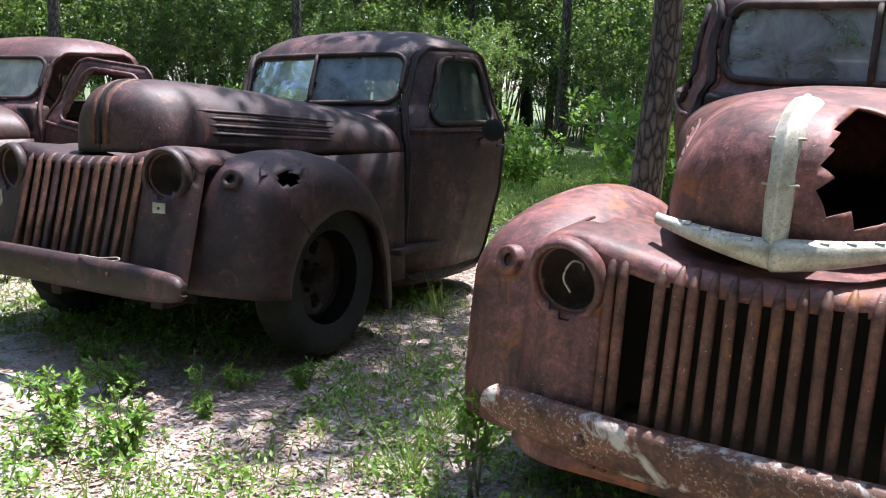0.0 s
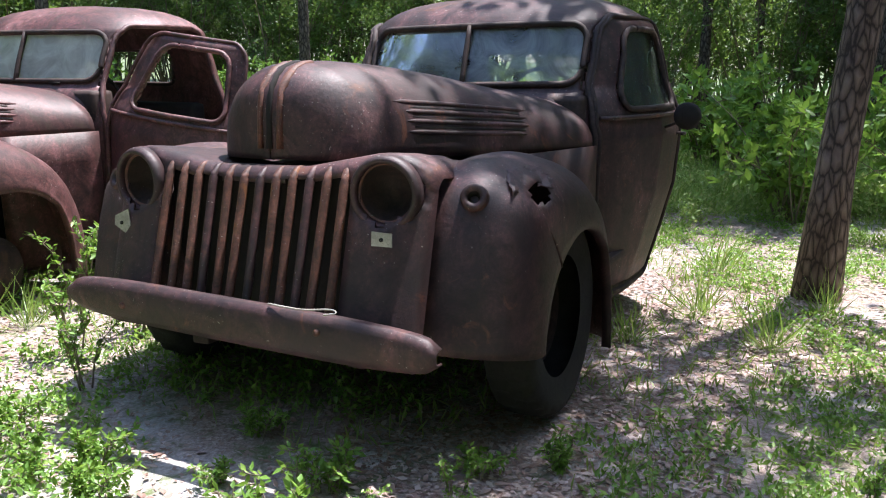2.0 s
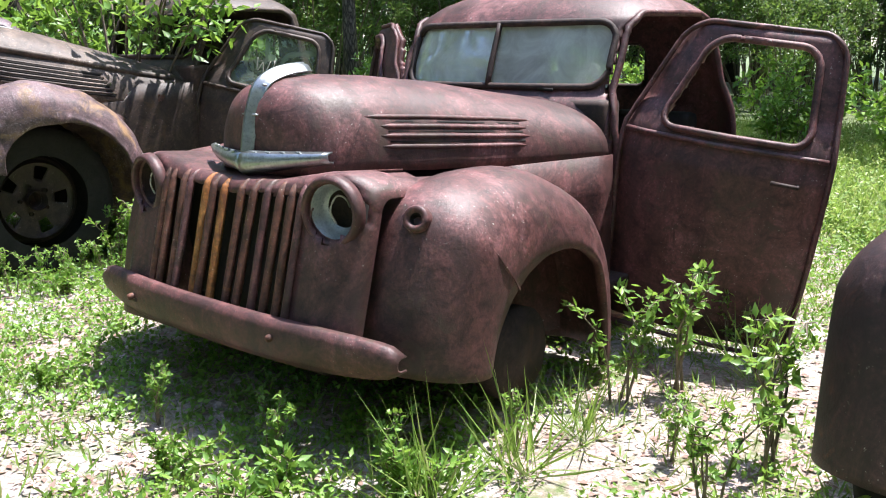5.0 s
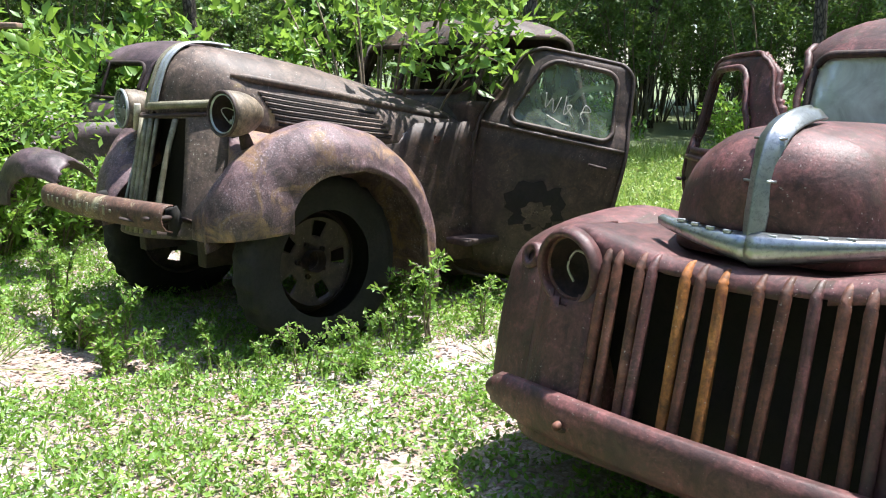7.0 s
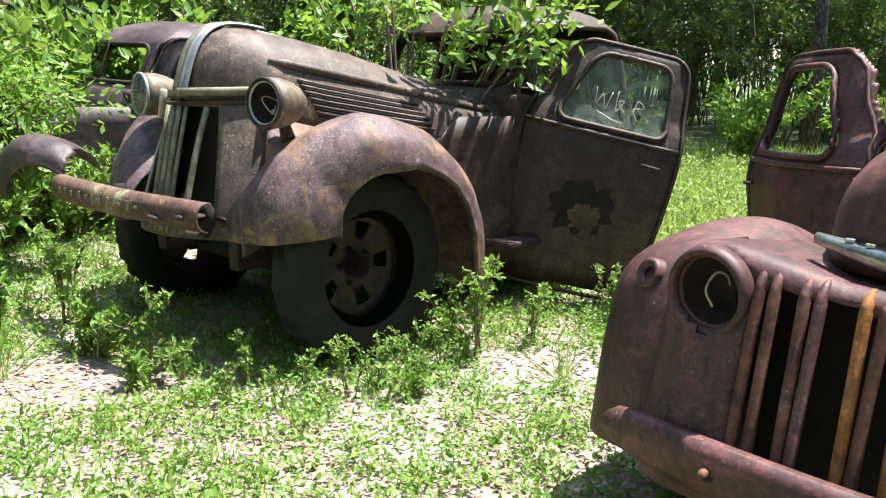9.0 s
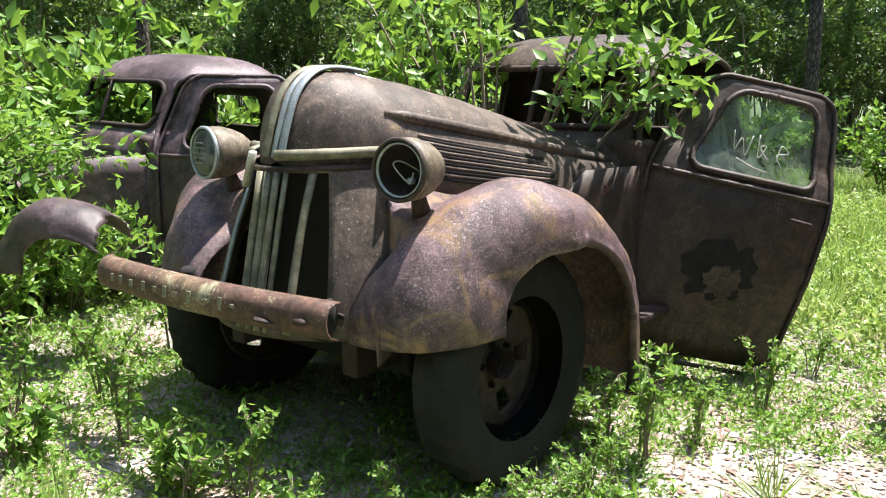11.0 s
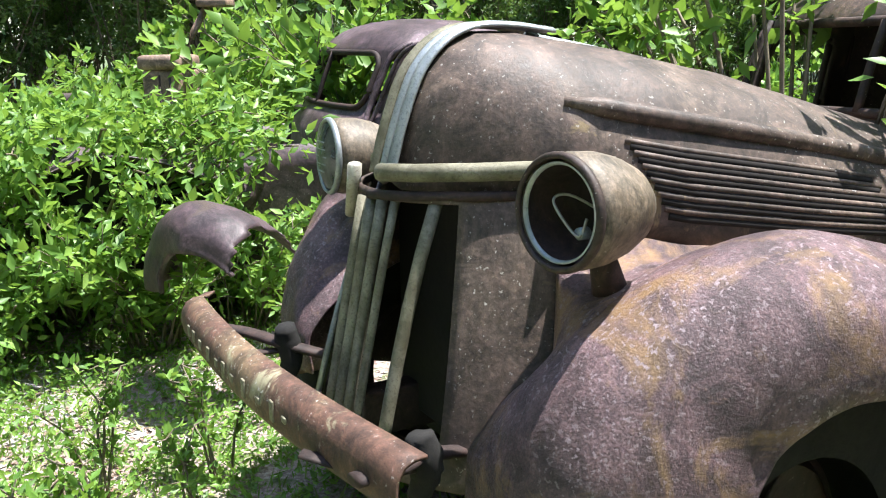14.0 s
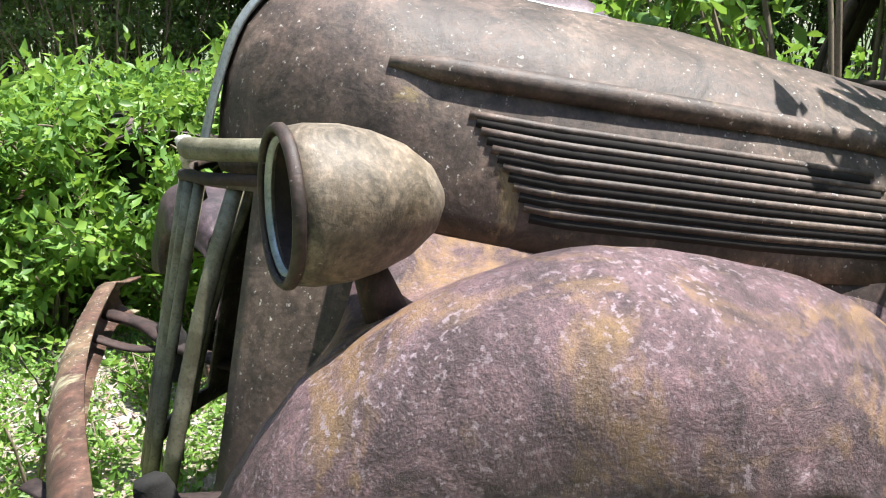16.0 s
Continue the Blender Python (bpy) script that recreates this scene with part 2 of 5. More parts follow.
MEADOW = leaf_mat("meadow_grass", (0.18, 0.29, 0.07), (0.29, 0.42, 0.11), (0.48, 0.50, 0.22))
LITTER = leaf_mat("leaf_litter", (0.20, 0.115, 0.088), (0.38, 0.275, 0.228), (0.54, 0.45, 0.41), 0.7, 0.05)


def ground_mat():
    m, n, l, b = nodes("sandy_ground")
    co = n.new("ShaderNodeTexCoord").outputs["Object"]
    big = noise_tex(n, l, co, 0.9, 5, 0.6, 0.5)
    mid = noise_tex(n, l, co, 7, 6, 0.7, 0.6)
    fine = noise_tex(n, l, co, 60, 6, 0.7)
    lit = ramp(n, [(0.3, (0.15, 0.10, 0.085)), (0.5, (0.34, 0.26, 0.225)), (0.68, (0.53, 0.46, 0.43))])
    l.new(fine.outputs[0], lit.inputs[0])
    sand = ramp(n, [(0.35, (0.30, 0.272, 0.256)), (0.62, (0.50, 0.47, 0.455))])
    l.new(fine.outputs[0], sand.inputs[0])
    c = mixc(n, l, step(n, l, big.outputs[0], 0.47, 0.60), lit.outputs[0], sand.outputs[0])
    c = mixc(n, l, step(n, l, mid.outputs[0], 0.50, 0.64), c, (0.12, 0.155, 0.055))
    sep = n.new("ShaderNodeSeparateXYZ")
    l.new(co, sep.inputs[0])
    c = mixc(n, l, step(n, l, sep.outputs[1], 9.0, 13.0), c, (0.10, 0.13, 0.05))
    # out-of-view southern ground darkened to cut light bounced onto the truck fronts
    c = mixc(n, l, step(n, l, sep.outputs[1], 0.6, -2.5), c, (0.09, 0.11, 0.045))
    l.new(c, b.inputs["Base Color"])
    b.inputs["Roughness"].default_value = 0.95
    bp = n.new("ShaderNodeBump")
    bp.inputs["Strength"].default_value, bp.inputs["Distance"].default_value = 0.7, 0.02
    l.new(fine.outputs[0], bp.inputs["Height"])
    l.new(bp.outputs[0], b.inputs["Normal"])
    return m


GROUND = ground_mat()


# ---- mesh helpers ----
def link(name, bm, material, parent=None, label="", smooth=True, solid=0.0):
    me = bpy.data.meshes.new(name)
    bm.normal_update()
    if smooth:
        for f in bm.faces:
            f.smooth = True
    bm.to_mesh(me)
    bm.free()
    me.materials.append(material)
    ob = new(name, me)
    if solid:
        md = ob.modifiers.new("sheet", "SOLIDIFY")
        md.thickness, md.offset = solid, -1
    if parent:
        ob.parent = parent
    if label:
        ob["label"] = label
    return ob


def part(name, bm, material, parent, label="", solid=0.0, smooth=True):
    return link(name, bm, material, parent, label, smooth, solid)


def sheet(rows, keep=None, close=False):
    """A surface through rows of points; keep(centre) says which faces stay."""
    bm = bmesh.new()
    vs = [[bm.verts.new(p) for p in r] for r in rows]
    m = len(rows[0])
    for a, b in zip(vs, vs[1:]):
        for j in range(m if close else m - 1):
            k = (j + 1) % m
            q = (a[j], a[k], b[k], b[j])
            if keep is None or keep(sum((v.co for v in q), Vector()) / 4):
                bm.faces.new(q)
    bmesh.ops.delete(bm, geom=[v for v in bm.verts if not v.link_faces], context="VERTS")
    return bm


def tube(points, radius, closed=False, seg=8, flat=1.0, bm=None, cap=True):
    """A round bar along points; radius may be a list; flat squashes it along z."""
    bm = bm or bmesh.new()
    pts = [Vector(p) for p in points]
    count = len(pts)
    rings = []
    for i, p in enumerate(pts):
        a = pts[i - 1] if (i or closed) else p
        c = pts[(i + 1) % count] if (i < count - 1 or closed) else p
        t = (c - a).normalized()
        up = Vector((0, 0, 1)) if abs(t.z) < 0.9 else Vector((1, 0, 0))
        s = t.cross(up).normalized()
        u = s.cross(t)
        r = radius[i] if isinstance(radius, (list, tuple)) else radius
        rings.append([bm.verts.new(p + (s * math.cos(k) + u * math.sin(k) * flat) * r) for k in (2 * math.pi * j / seg for j in range(seg))])
    pairs = list(zip(rings, rings[1:])) + ([(rings[-1], rings[0])] if closed else [])
    for a, b in pairs:
        for j in range(seg):
            bm.faces.new((a[j], a[(j + 1) % seg], b[(j + 1) % seg], b[j]))
    if cap and not closed:
        bm.faces.new(rings[0][::-1])
        bm.faces.new(rings[-1])
    return bm


def lathe(profile, seg=32, bm=None):
    """Turned about the local y axis: profile of (radius, y)."""
    bm = bm or bmesh.new()
    rings = [[bm.verts.new((r * math.cos(2 * math.pi * j / seg), y, r * math.sin(2 * math.pi * j / seg))) for j in range(seg)] for r, y in profile]
    for a, b in zip(rings, rings[1:]):
        for j in range(seg):
            bm.faces.new((a[j], b[j], b[(j + 1) % seg], a[(j + 1) % seg]))
    return bm


def box(x0, y0, z0, x1, y1, z1, bevel=0.01, bm=None):
    bm = bm or bmesh.new()
    made = bmesh.ops.create_cube(bm, size=1, matrix=Matrix.Translation(((x0 + x1) / 2, (y0 + y1) / 2, (z0 + z1) / 2)) @ Matrix.Diagonal((x1 - x0, y1 - y0, z1 - z0, 1)))
    if bevel:
        es = {e for v in made["verts"] for e in v.link_edges}
        bmesh.ops.bevel(bm, geom=list(es), offset=bevel, segments=2, affect="EDGES", profile=0.6)
    return bm


def moved(bm, m):
    bm.transform(m)
    return bm


def curve(keys, x):
    """Smooth interpolation of (x, value) keys."""
    return float(np.interp(x, [k[0] for k in keys], [k[1] for k in keys]))


def spline(keys, count):
    """Evenly spread points on a smooth line through the given points (Catmull-Rom)."""
    p = [Vector(k) for k in keys]
    p = [2 * p[0] - p[1]] + p + [2 * p[-1] - p[-2]]
    out = []
    for i in range(count):
        s = i / (count - 1) * (len(p) - 3)
        k = min(int(s), len(p) - 4)
        t = s - k
        a, b, c, d = p[k:k + 4]
        out.append(0.5 * (2 * b + (c - a) * t + (2 * a - 5 * b + 4 * c - d) * t * t + (3 * b - a - 3 * c + d) * t ** 3))
    return out


def rounded(u0, v0, u1, v1, r, n=6):
    """Points round a rectangle with round corners."""
    out = []
    for cu, cv, a0 in ((u1 - r, v1 - r, 0), (u0 + r, v1 - r, 90), (u0 + r, v0 + r, 180), (u1 - r, v0 + r, 270)):
        out += [(cu + r * math.cos(radians(a0 + 90 * k / n)), cv + r * math.sin(radians(a0 + 90 * k / n))) for k in range(n + 1)]
    full = []
    for a, b in zip(out, out[1:] + out[:1]):
        cuts = max(1, int(math.hypot(b[0] - a[0], b[1] - a[1]) / 0.06))
        full += [(a[0] + (b[0] - a[0]) * k / cuts, a[1] + (b[1] - a[1]) * k / cuts) for k in range(cuts)]
    return full


def inside(u, v, u0, v0, u1, v1, r):
    du, dv = max(u0 + r - u, u - u1 + r, 0), max(v0 + r - v, v - v1 + r, 0)
    return du * du + dv * dv <= r * r


# ---- wheels, lamps ----
def wheel(parent, x, y, z, radius, side, mat, flat=0.0):
    """A steel truck wheel with a worn tyre; side is +1 where its face looks along +x."""
    wh = new("wheel")
    wh.parent = parent
    wh.matrix_local = pose(x, y, z, 0, 0, -90 * side)
    r, h = radius, 0.10
    t = lathe([(r * 0.58, -h * 0.75), (r * 0.66, -h), (r * 0.85, -h * 1.08), (r * 0.95, -h * 0.9), (r, -h * 0.62), (r, -h * 0.06), (r, h * 0.06), (r, h * 0.62), (r * 0.95, h * 0.9), (r * 0.85, h), (r * 0.6, h * 0.8)], 104)
    for v in t.verts:                                     # worn tread: every second pair of rows lies deeper
        if math.hypot(v.co.x, v.co.z) > 0.985 * r and int(math.atan2(v.co.z, v.co.x) / (2 * math.pi) * 104 + 104 + (1 if v.co.y > 0 else 0)) % 4 < 2:
            v.co.x, v.co.z = 0.962 * v.co.x, 0.962 * v.co.z
    part("tyre", t, RUBBER, wh)
    rim = lathe([(r * 0.62, -h * 0.82), (r * 0.60, -h * 0.95), (r * 0.575, -h * 0.9), (r * 0.56, -h * 0.5), (r * 0.52, -h * 0.2), (r * 0.50, 0.0)], 40)
    part("rim", rim, mat, wh)
    rows = []
    for k in range(9):
        rr = r * (0.575 - 0.465 * k / 8)
        yy = -h * (0.42 + 0.22 * math.sin(math.pi * min(1, k / 6) * 0.5))
        rows.append([(rr * math.cos(a), yy, rr * math.sin(a)) for a in (2 * math.pi * j / 60 for j in range(60))])

    def disc_keep(c):
        rad, a = math.hypot(c.x, c.z), math.atan2(c.z, c.x)
        k = (a / (2 * math.pi) * 5) % 1
        return not (abs(k - 0.5) < 0.20 and 0.31 * r < rad < 0.45 * r)

    part("rim_disc", sheet(rows, disc_keep, True), mat, wh, solid=0.008)
    hub = lathe([(0.001, -h * 1.15), (r * 0.07, -h * 1.12), (r * 0.10, -h * 0.95), (r * 0.12, -h * 0.5), (r * 0.13, 0.0)], 24)
    part("hub", hub, RUST_DARK, wh)
    for k in range(5):
        a = 2 * math.pi * k / 5
        nut = lathe([(0.001, -h * 0.85), (0.014, -h * 0.83), (0.014, -h * 0.4)], 6)
        part("wheel_nut", moved(nut, Matrix.Translation((r * 0.19 * math.cos(a), 0, r * 0.19 * math.sin(a)))), RUST_DARK, wh)
    return wh


def bucket_lamp(parent, x, y, z, mat, wired=True, liner=None):
    """An empty headlight: rim ring and a hollow bowl with its bare wires."""
    lamp = new("headlight")
    lamp.parent = parent
    lamp.matrix_local = pose(x, y, z, 0, 0, 7 if x > 0 else -7)
    part("ring", lathe([(0.098, 0.02), (0.100, -0.018), (0.108, -0.026), (0.118, -0.022), (0.126, -0.006), (0.128, 0.02)], 40), mat, lamp, solid=0.004)
    part("bowl", lathe([(0.100, 0.0), (0.095, 0.04), (0.078, 0.085), (0.045, 0.115), (0.001, 0.12)], 32), RUST_DARK, lamp)
    if liner:
        part("liner", lathe([(0.0955, 0.002), (0.092, 0.006), (0.086, 0.045), (0.070, 0.06), (0.066, 0.062)], 36), liner, lamp, "dull grey metal liner")
    part("inner_ring", lathe([(0.092, 0.012), (0.095, 0.002), (0.100, 0.004)], 36), RUST_BAR, lamp)
    if wired:
        part("socket_wire", tube(spline([(0.0, 0.10, 0.0), (0.02, 0.05, 0.04), (0.005, 0.02, 0.05), (-0.02, 0.015, 0.0), (0.0, 0.02, -0.045)], 20), 0.0035, seg=6), WIRE, lamp)
    return lamp


# ---- cab, doors, hood, fenders ----
def cab_outline(lv, z, cy):
    """Front y, rear y, half width front and rear, at a height, from the level table."""
    return [curve([(k[0], k[i]) for k in lv], z) + (cy if i in (1, 2) else 0) for i in (1, 2, 3, 4)]


def cab_loop(lv, z, cy, count=280):
    """One closed plan outline of the cab, rounded at the corners."""
    yf, yr, wf, wr = cab_outline(lv, z, cy)
    pts = []
    bow = 0.10 * min(1, wf / 0.6)
    for k in range(count):
        a = 2 * math.pi * k / count
        ca, sa = math.cos(a), math.sin(a)
        e = 0.30
        px = math.copysign(abs(ca) ** e, ca)
        py = math.copysign(abs(sa) ** e, sa)
        t = (py + 1) / 2
        half = wf + (wr - wf) * min(1, t * 1.9) ** 0.8
        yy = yf + (yr - yf) * t
        if py < 0:
            yy += bow * px * px * (-py)
        pts.append(Vector((half * px, yy, z)))
    step_at = [0.0]
    for p, q in zip(pts, pts[1:] + pts[:1]):
        step_at.append(step_at[-1] + (q - p).length)
    want = np.linspace(0, step_at[-1], count, endpoint=False)
    loop = pts + pts[:1]
    cols = [np.interp(want, step_at, [p[i] for p in loop]) for i in range(3)]
    return [Vector(c) for c in zip(*cols)]


LEVELS = [  # z, front y, rear y, half width front, half width rear
    (0.12, 1.50, 2.70, 0.64, 0.76), (0.40, 1.50, 2.72, 0.67, 0.84), (0.70, 1.50, 2.74, 0.69, 0.92), (1.00, 1.50, 2.74, 0.70, 0.95), (1.12, 1.52, 2.74, 0.70, 0.93),
    (1.20, 1.56, 2.73, 0.69, 0.90), (1.26, 1.62, 2.73, 0.70, 0.87), (1.40, 1.665, 2.71, 0.695, 0.84), (1.59, 1.745, 2.67, 0.665, 0.79),
    (1.64, 1.79, 2.63, 0.63, 0.74), (1.685, 1.85, 2.57, 0.56, 0.67), (1.72, 1.93, 2.49, 0.47, 0.57), (1.745, 2.03, 2.40, 0.35, 0.43), (1.76, 2.14, 2.28, 0.14, 0.18), (1.762, 2.20, 2.22, 0.02, 0.03)]


def build_cab(truck, lv, cy, mat, glass=None, ws=(0.615, 1.275, 1.58), door_open=(0, 0), droop=(0, 0), door_glass=(None, None), rear_window=True, seat=True, scratches=(), rust_hole_shade=False):
    """The cab shell with its windscreen, rear window and two doors cut out of the same skin."""
    zs = [0.12, 0.2, 0.3, 0.4, 0.5, 0.6, 0.7, 0.8, 0.9] + [0.96 + 0.015 * k for k in range(45)] + [1.635, 1.655, 1.672, 1.69, 1.706, 1.72, 1.734, 1.745, 1.754, 1.76, 1.762]
    loops = [cab_loop(lv, z, cy) for z in zs]
    ww, wz0, wz1 = ws
    d0, d1, dz0, dz1 = 1.66 + cy, 2.56 + cy, 0.16, 1.62
    g0, g1, gz0, gz1 = 1.80 + cy, 2.46 + cy, 1.145, 1.555

    def kind(c):
        front = c.y < curve([(k[0], k[1]) for k in lv], c.z) + cy + 0.24
        if front and inside(c.x, c.z, -ww, wz0, ww, wz1, 0.09):
            return "screen"
        slope = 0.30 * max(0, c.z - 1.12)
        if abs(c.x) > 0.5 and inside(c.y, c.z, d0 + slope * 1.5, dz0, d1 - slope * 0.25, dz1, 0.11):
            if inside(c.y, c.z, g0 + slope * 1.5, gz0, g1 - slope * 0.25, gz1, 0.08):
                return "glass"
            return "door"
        if rear_window and c.y > 2.4 + cy and inside(c.x, c.z, -0.34, 1.22, 0.34, 1.47, 0.06):
            return "rear"
        return "skin"

    part("cab", sheet(loops, lambda c: kind(c) == "skin", True), mat, truck, solid=0.014)

    def on_front(x, z):
        row = cab_loop(lv, z, cy)
        low = min(p.y for p in row)
        row = sorted((p.x, p.y) for p in row if p.y < low + 0.42)
        return Vector((x, float(np.interp(x, [p[0] for p in row], [p[1] for p in row])), z))

    def on_side(y, z, side):
        row = [p for p in cab_loop(lv, z, cy) if p.x * side > 0]
        near = min(abs(p.y - y) for p in row)
        best = max((p for p in row if abs(p.y - y) < near + 0.03), key=lambda p: abs(p.x))
        return Vector((best.x, y, z))

    edge = [on_front(x, z) + Vector((0, -0.004, 0)) for x, z in rounded(-ww, wz0, ww, wz1, 0.09)]
    part("windscreen_frame", tube(edge, 0.017, True), RUST_DARK, truck)
    mid = [on_front(0, wz0 + (wz1 - wz0) * k / 6) + Vector((0, -0.008, 0)) for k in range(7)]
    part("windscreen_divider", tube(mid, 0.015, seg=8), RUST_DARK, truck)
    if glass:
        for sgn in (-1, 1):
            rows = []
            for k in range(9):
                z = wz0 - 0.004 + (wz1 - wz0 + 0.008) * k / 8
                rows.append([on_front(sgn * (0.004 + (ww - 0.004) * j / 10), z) + Vector((0, 0.012, 0)) for j in range(11)])
            p = part("windscreen_pane", sheet(rows), glass, truck, "cloudy split windscreen glass")
            p.visible_shadow = False
    if rear_window:
        back = [(x, 2.72 + cy, z) for x, z in rounded(-0.34, 1.22, 0.34, 1.47, 0.06)]
        part("rear_window_frame", tube(back, 0.016, True), RUST_DARK, truck)
    for i, sgn in enumerate((-1, 1)):
        # the door is modelled in place, then hung on its front hinge
        hinge = Vector(on_side(d0, 0.9, sgn))
        bm = sheet(loops, lambda c: kind(c) == "door" and c.x * sgn > 0, True)
        m = Matrix.Translation((-hinge.x, -hinge.y, 0))
        dr = new("door")
        dr.parent = truck
        dr.matrix_local = Matrix.Translation((hinge.x + 0.008 * sgn, hinge.y, 0)) @ Matrix.Rotation(radians(-door_open[i] * sgn), 4, "Z") @ Matrix.Translation((0, 0, 1.0)) @ Matrix.Rotation(radians(-droop[i]), 4, "X") @ Matrix.Translation((0, 0, -1.0))
        part("door_panel", moved(bm, m), mat, dr, solid=0.03)
        ring = []
        for y, z in rounded(g0, gz0, g1, gz1, 0.08):
            slope = 0.30 * max(0, z - 1.12)
            yy = y + slope * (1.5 if y < (g0 + g1) / 2 else -0.25)
            ring.append(on_side(yy, z, sgn) + Vector((0.004 * sgn, 0, 0)))
        part("window_frame", moved(tube(ring, 0.016, True), m), mat if door_open[i] else RUST_DARK, dr)
        outer = []
        for y, z in rounded(d0, dz0, d1, dz1, 0.11, 8):
            slope = 0.30 * max(0, z - 1.12)
            yy = y + slope * (1.5 if y < (d0 + d1) / 2 else -0.25)
            outer.append(on_side(yy, min(z, 1.617), sgn) + Vector((0.002 * sgn, 0, 0)))
        part("door_edge", moved(tube(outer, 0.012, True), m), mat if door_open[i] else RUST_DARK, dr)
        part("door_jamb", tube([p - Vector((0.01 * sgn, 0, 0)) for p in outer], 0.018, True), RUST_DARK if not door_open[i] else mat, truck)
        belt = [on_side(d0 + 0.02 + (d1 - d0 - 0.04) * k / 12, 1.105, sgn) + Vector((0.004 * sgn, 0, 0)) for k in range(13)]
        part("belt_moulding", moved(tube(belt, 0.013, seg=6), m), mat, dr)
        hy = d1 - 0.12
        hp = on_side(hy, 0.99, sgn)
        part("door_handle", moved(tube([hp, hp + Vector((0.045 * sgn, 0, 0)), hp + Vector((0.05 * sgn, -0.11, 0.005))], 0.010, seg=6), m), RUST_DARK, dr)
        if sgn > 0:
            for line in scratches:
                pts = [on_side(d0 + y, z, sgn) + Vector((0.0, 0, 0)) for y, z in line]
                part("scratch_mark", moved(tube(spline(pts, 5 * len(pts)), 0.0028, seg=5), m), WIRE, dr)
            if rust_hole_shade:
                rim = []
                for q in range(40):
                    a = 2 * math.pi * q / 40
                    rr = 0.15 + 0.09 * noise.noise(Vector((2.2 * math.cos(a), 2.2 * math.sin(a), 4))) + 0.03 * noise.noise(Vector((9 * math.cos(a), 9 * math.sin(a), 1)))
                    rim.append((rr * math.cos(a) * 1.15, rr * math.sin(a)))
                # dark inside of the rusted hole, painted as a black sheet over the skin
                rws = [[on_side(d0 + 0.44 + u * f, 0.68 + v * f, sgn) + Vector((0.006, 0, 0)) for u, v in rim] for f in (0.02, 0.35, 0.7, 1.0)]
                part("rust_hole_shade", moved(sheet(rws, None, True), m), BLACK, dr, "black patch standing for the shade in a rusted door hole")
                rws = [[on_side(d0 + 0.46 + u * f, 0.63 + v * f, sgn) + Vector((0.009, 0, 0)) for u, v in rim[7:] + rim[:7]] for f in (0.02, 0.25, 0.52)]
                part("inner_panel", moved(sheet(rws, None, True), m), RUST_D_CAB, dr, "rusty inner panel seen through the hole")
        if door_glass[i]:
            rows = []
            for k in range(7):
                z = gz0 + (gz1 - gz0) * k / 6
                slope = 0.30 * max(0, z - 1.12)
                rows.append([on_side(g0 + slope * 1.5 + (g1 - g0 - slope * 1.75) * j / 8, z, sgn) - Vector((0.012 * sgn, 0, 0)) for j in range(9)])
            p = part("window_pane", moved(sheet(rows), m), door_glass[i], dr)
            p.visible_shadow = False
    # floor, dash and bench inside
    part("cab_floor", box(-0.80, 1.45 + cy, 0.36, 0.80, 2.66 + cy, 0.40), RUST_DARK, truck)
    part("dashboard", box(-0.66, 1.62 + cy, 1.02, 0.66, 1.80 + cy, 1.22, 0.03), RUST_DARK, truck)
    if seat:
        part("seat_back", box(-0.72, 2.45 + cy, 0.55, 0.72, 2.60 + cy, 1.10, 0.04), BLACK, truck)
    wheel_at = Vector((0.34, 1.98 + cy, 1.19))
    ring = [wheel_at + Vector((0.19 * math.cos(a), -0.10 * math.sin(a), 0.165 * math.sin(a))) for a in (2 * math.pi * k / 28 for k in range(28))]
    part("steering_wheel", tube(ring, 0.011, True, 6), BLACK, truck)
    part("steering_column", tube([(0.34, 1.70 + cy, 0.95), wheel_at], 0.02, seg=8), BLACK, truck)


HOOD = [  # y, half width, top z, lower edge z
    (0.044, 0.002, 1.115, 1.01), (0.046, 0.03, 1.155, 1.01), (0.05, 0.06, 1.19, 1.01), (0.058, 0.12, 1.23, 1.01), (0.073, 0.18, 1.268, 1.01), (0.102, 0.235, 1.305, 1.01), (0.142, 0.28, 1.333, 1.01), (0.19, 0.315, 1.348, 1.005),
    (0.31, 0.36, 1.358, 1.01), (0.64, 0.44, 1.34, 0.98), (1.00, 0.54, 1.298, 0.96), (1.35, 0.66, 1.245, 0.95), (1.60, 0.745, 1.205, 0.95)]


def hood_point(table, y, a, power=2.5, stretch=1.0):
    w, zt, zb = (curve([(k[0] * stretch, k[i]) for k in table], y) for i in (1, 2, 3))
    ca, sa = math.cos(a), math.sin(a)
    return Vector((w * math.copysign(abs(ca) ** (2 / power), ca), y, zb + (zt - zb) * abs(sa) ** (2 / power)))


def build_hood(truck, table, mat, stretch=1.0, power=2.5, skip=None, lift=0.0):
    ys = sorted({round(k[0] * stretch, 4) for k in table} | {round(stretch * (0.2 + 0.045 * k), 4) for k in range(31)})
    ys = [y for y in ys if y <= table[-1][0] * stretch]
    rows = [[hood_point(table, y, math.pi * j / 48, power, stretch) for j in range(49)] for y in ys]
    bm = sheet(rows, skip)
    for v in bm.verts:
        v.co += Vector((0, 0, lift)) + v.co.normalized() * 0.006 * (noise.noise(v.co * 5) + 0.4 * noise.noise(v.co * 14))
    part("hood", bm, mat, truck, solid=0.008)


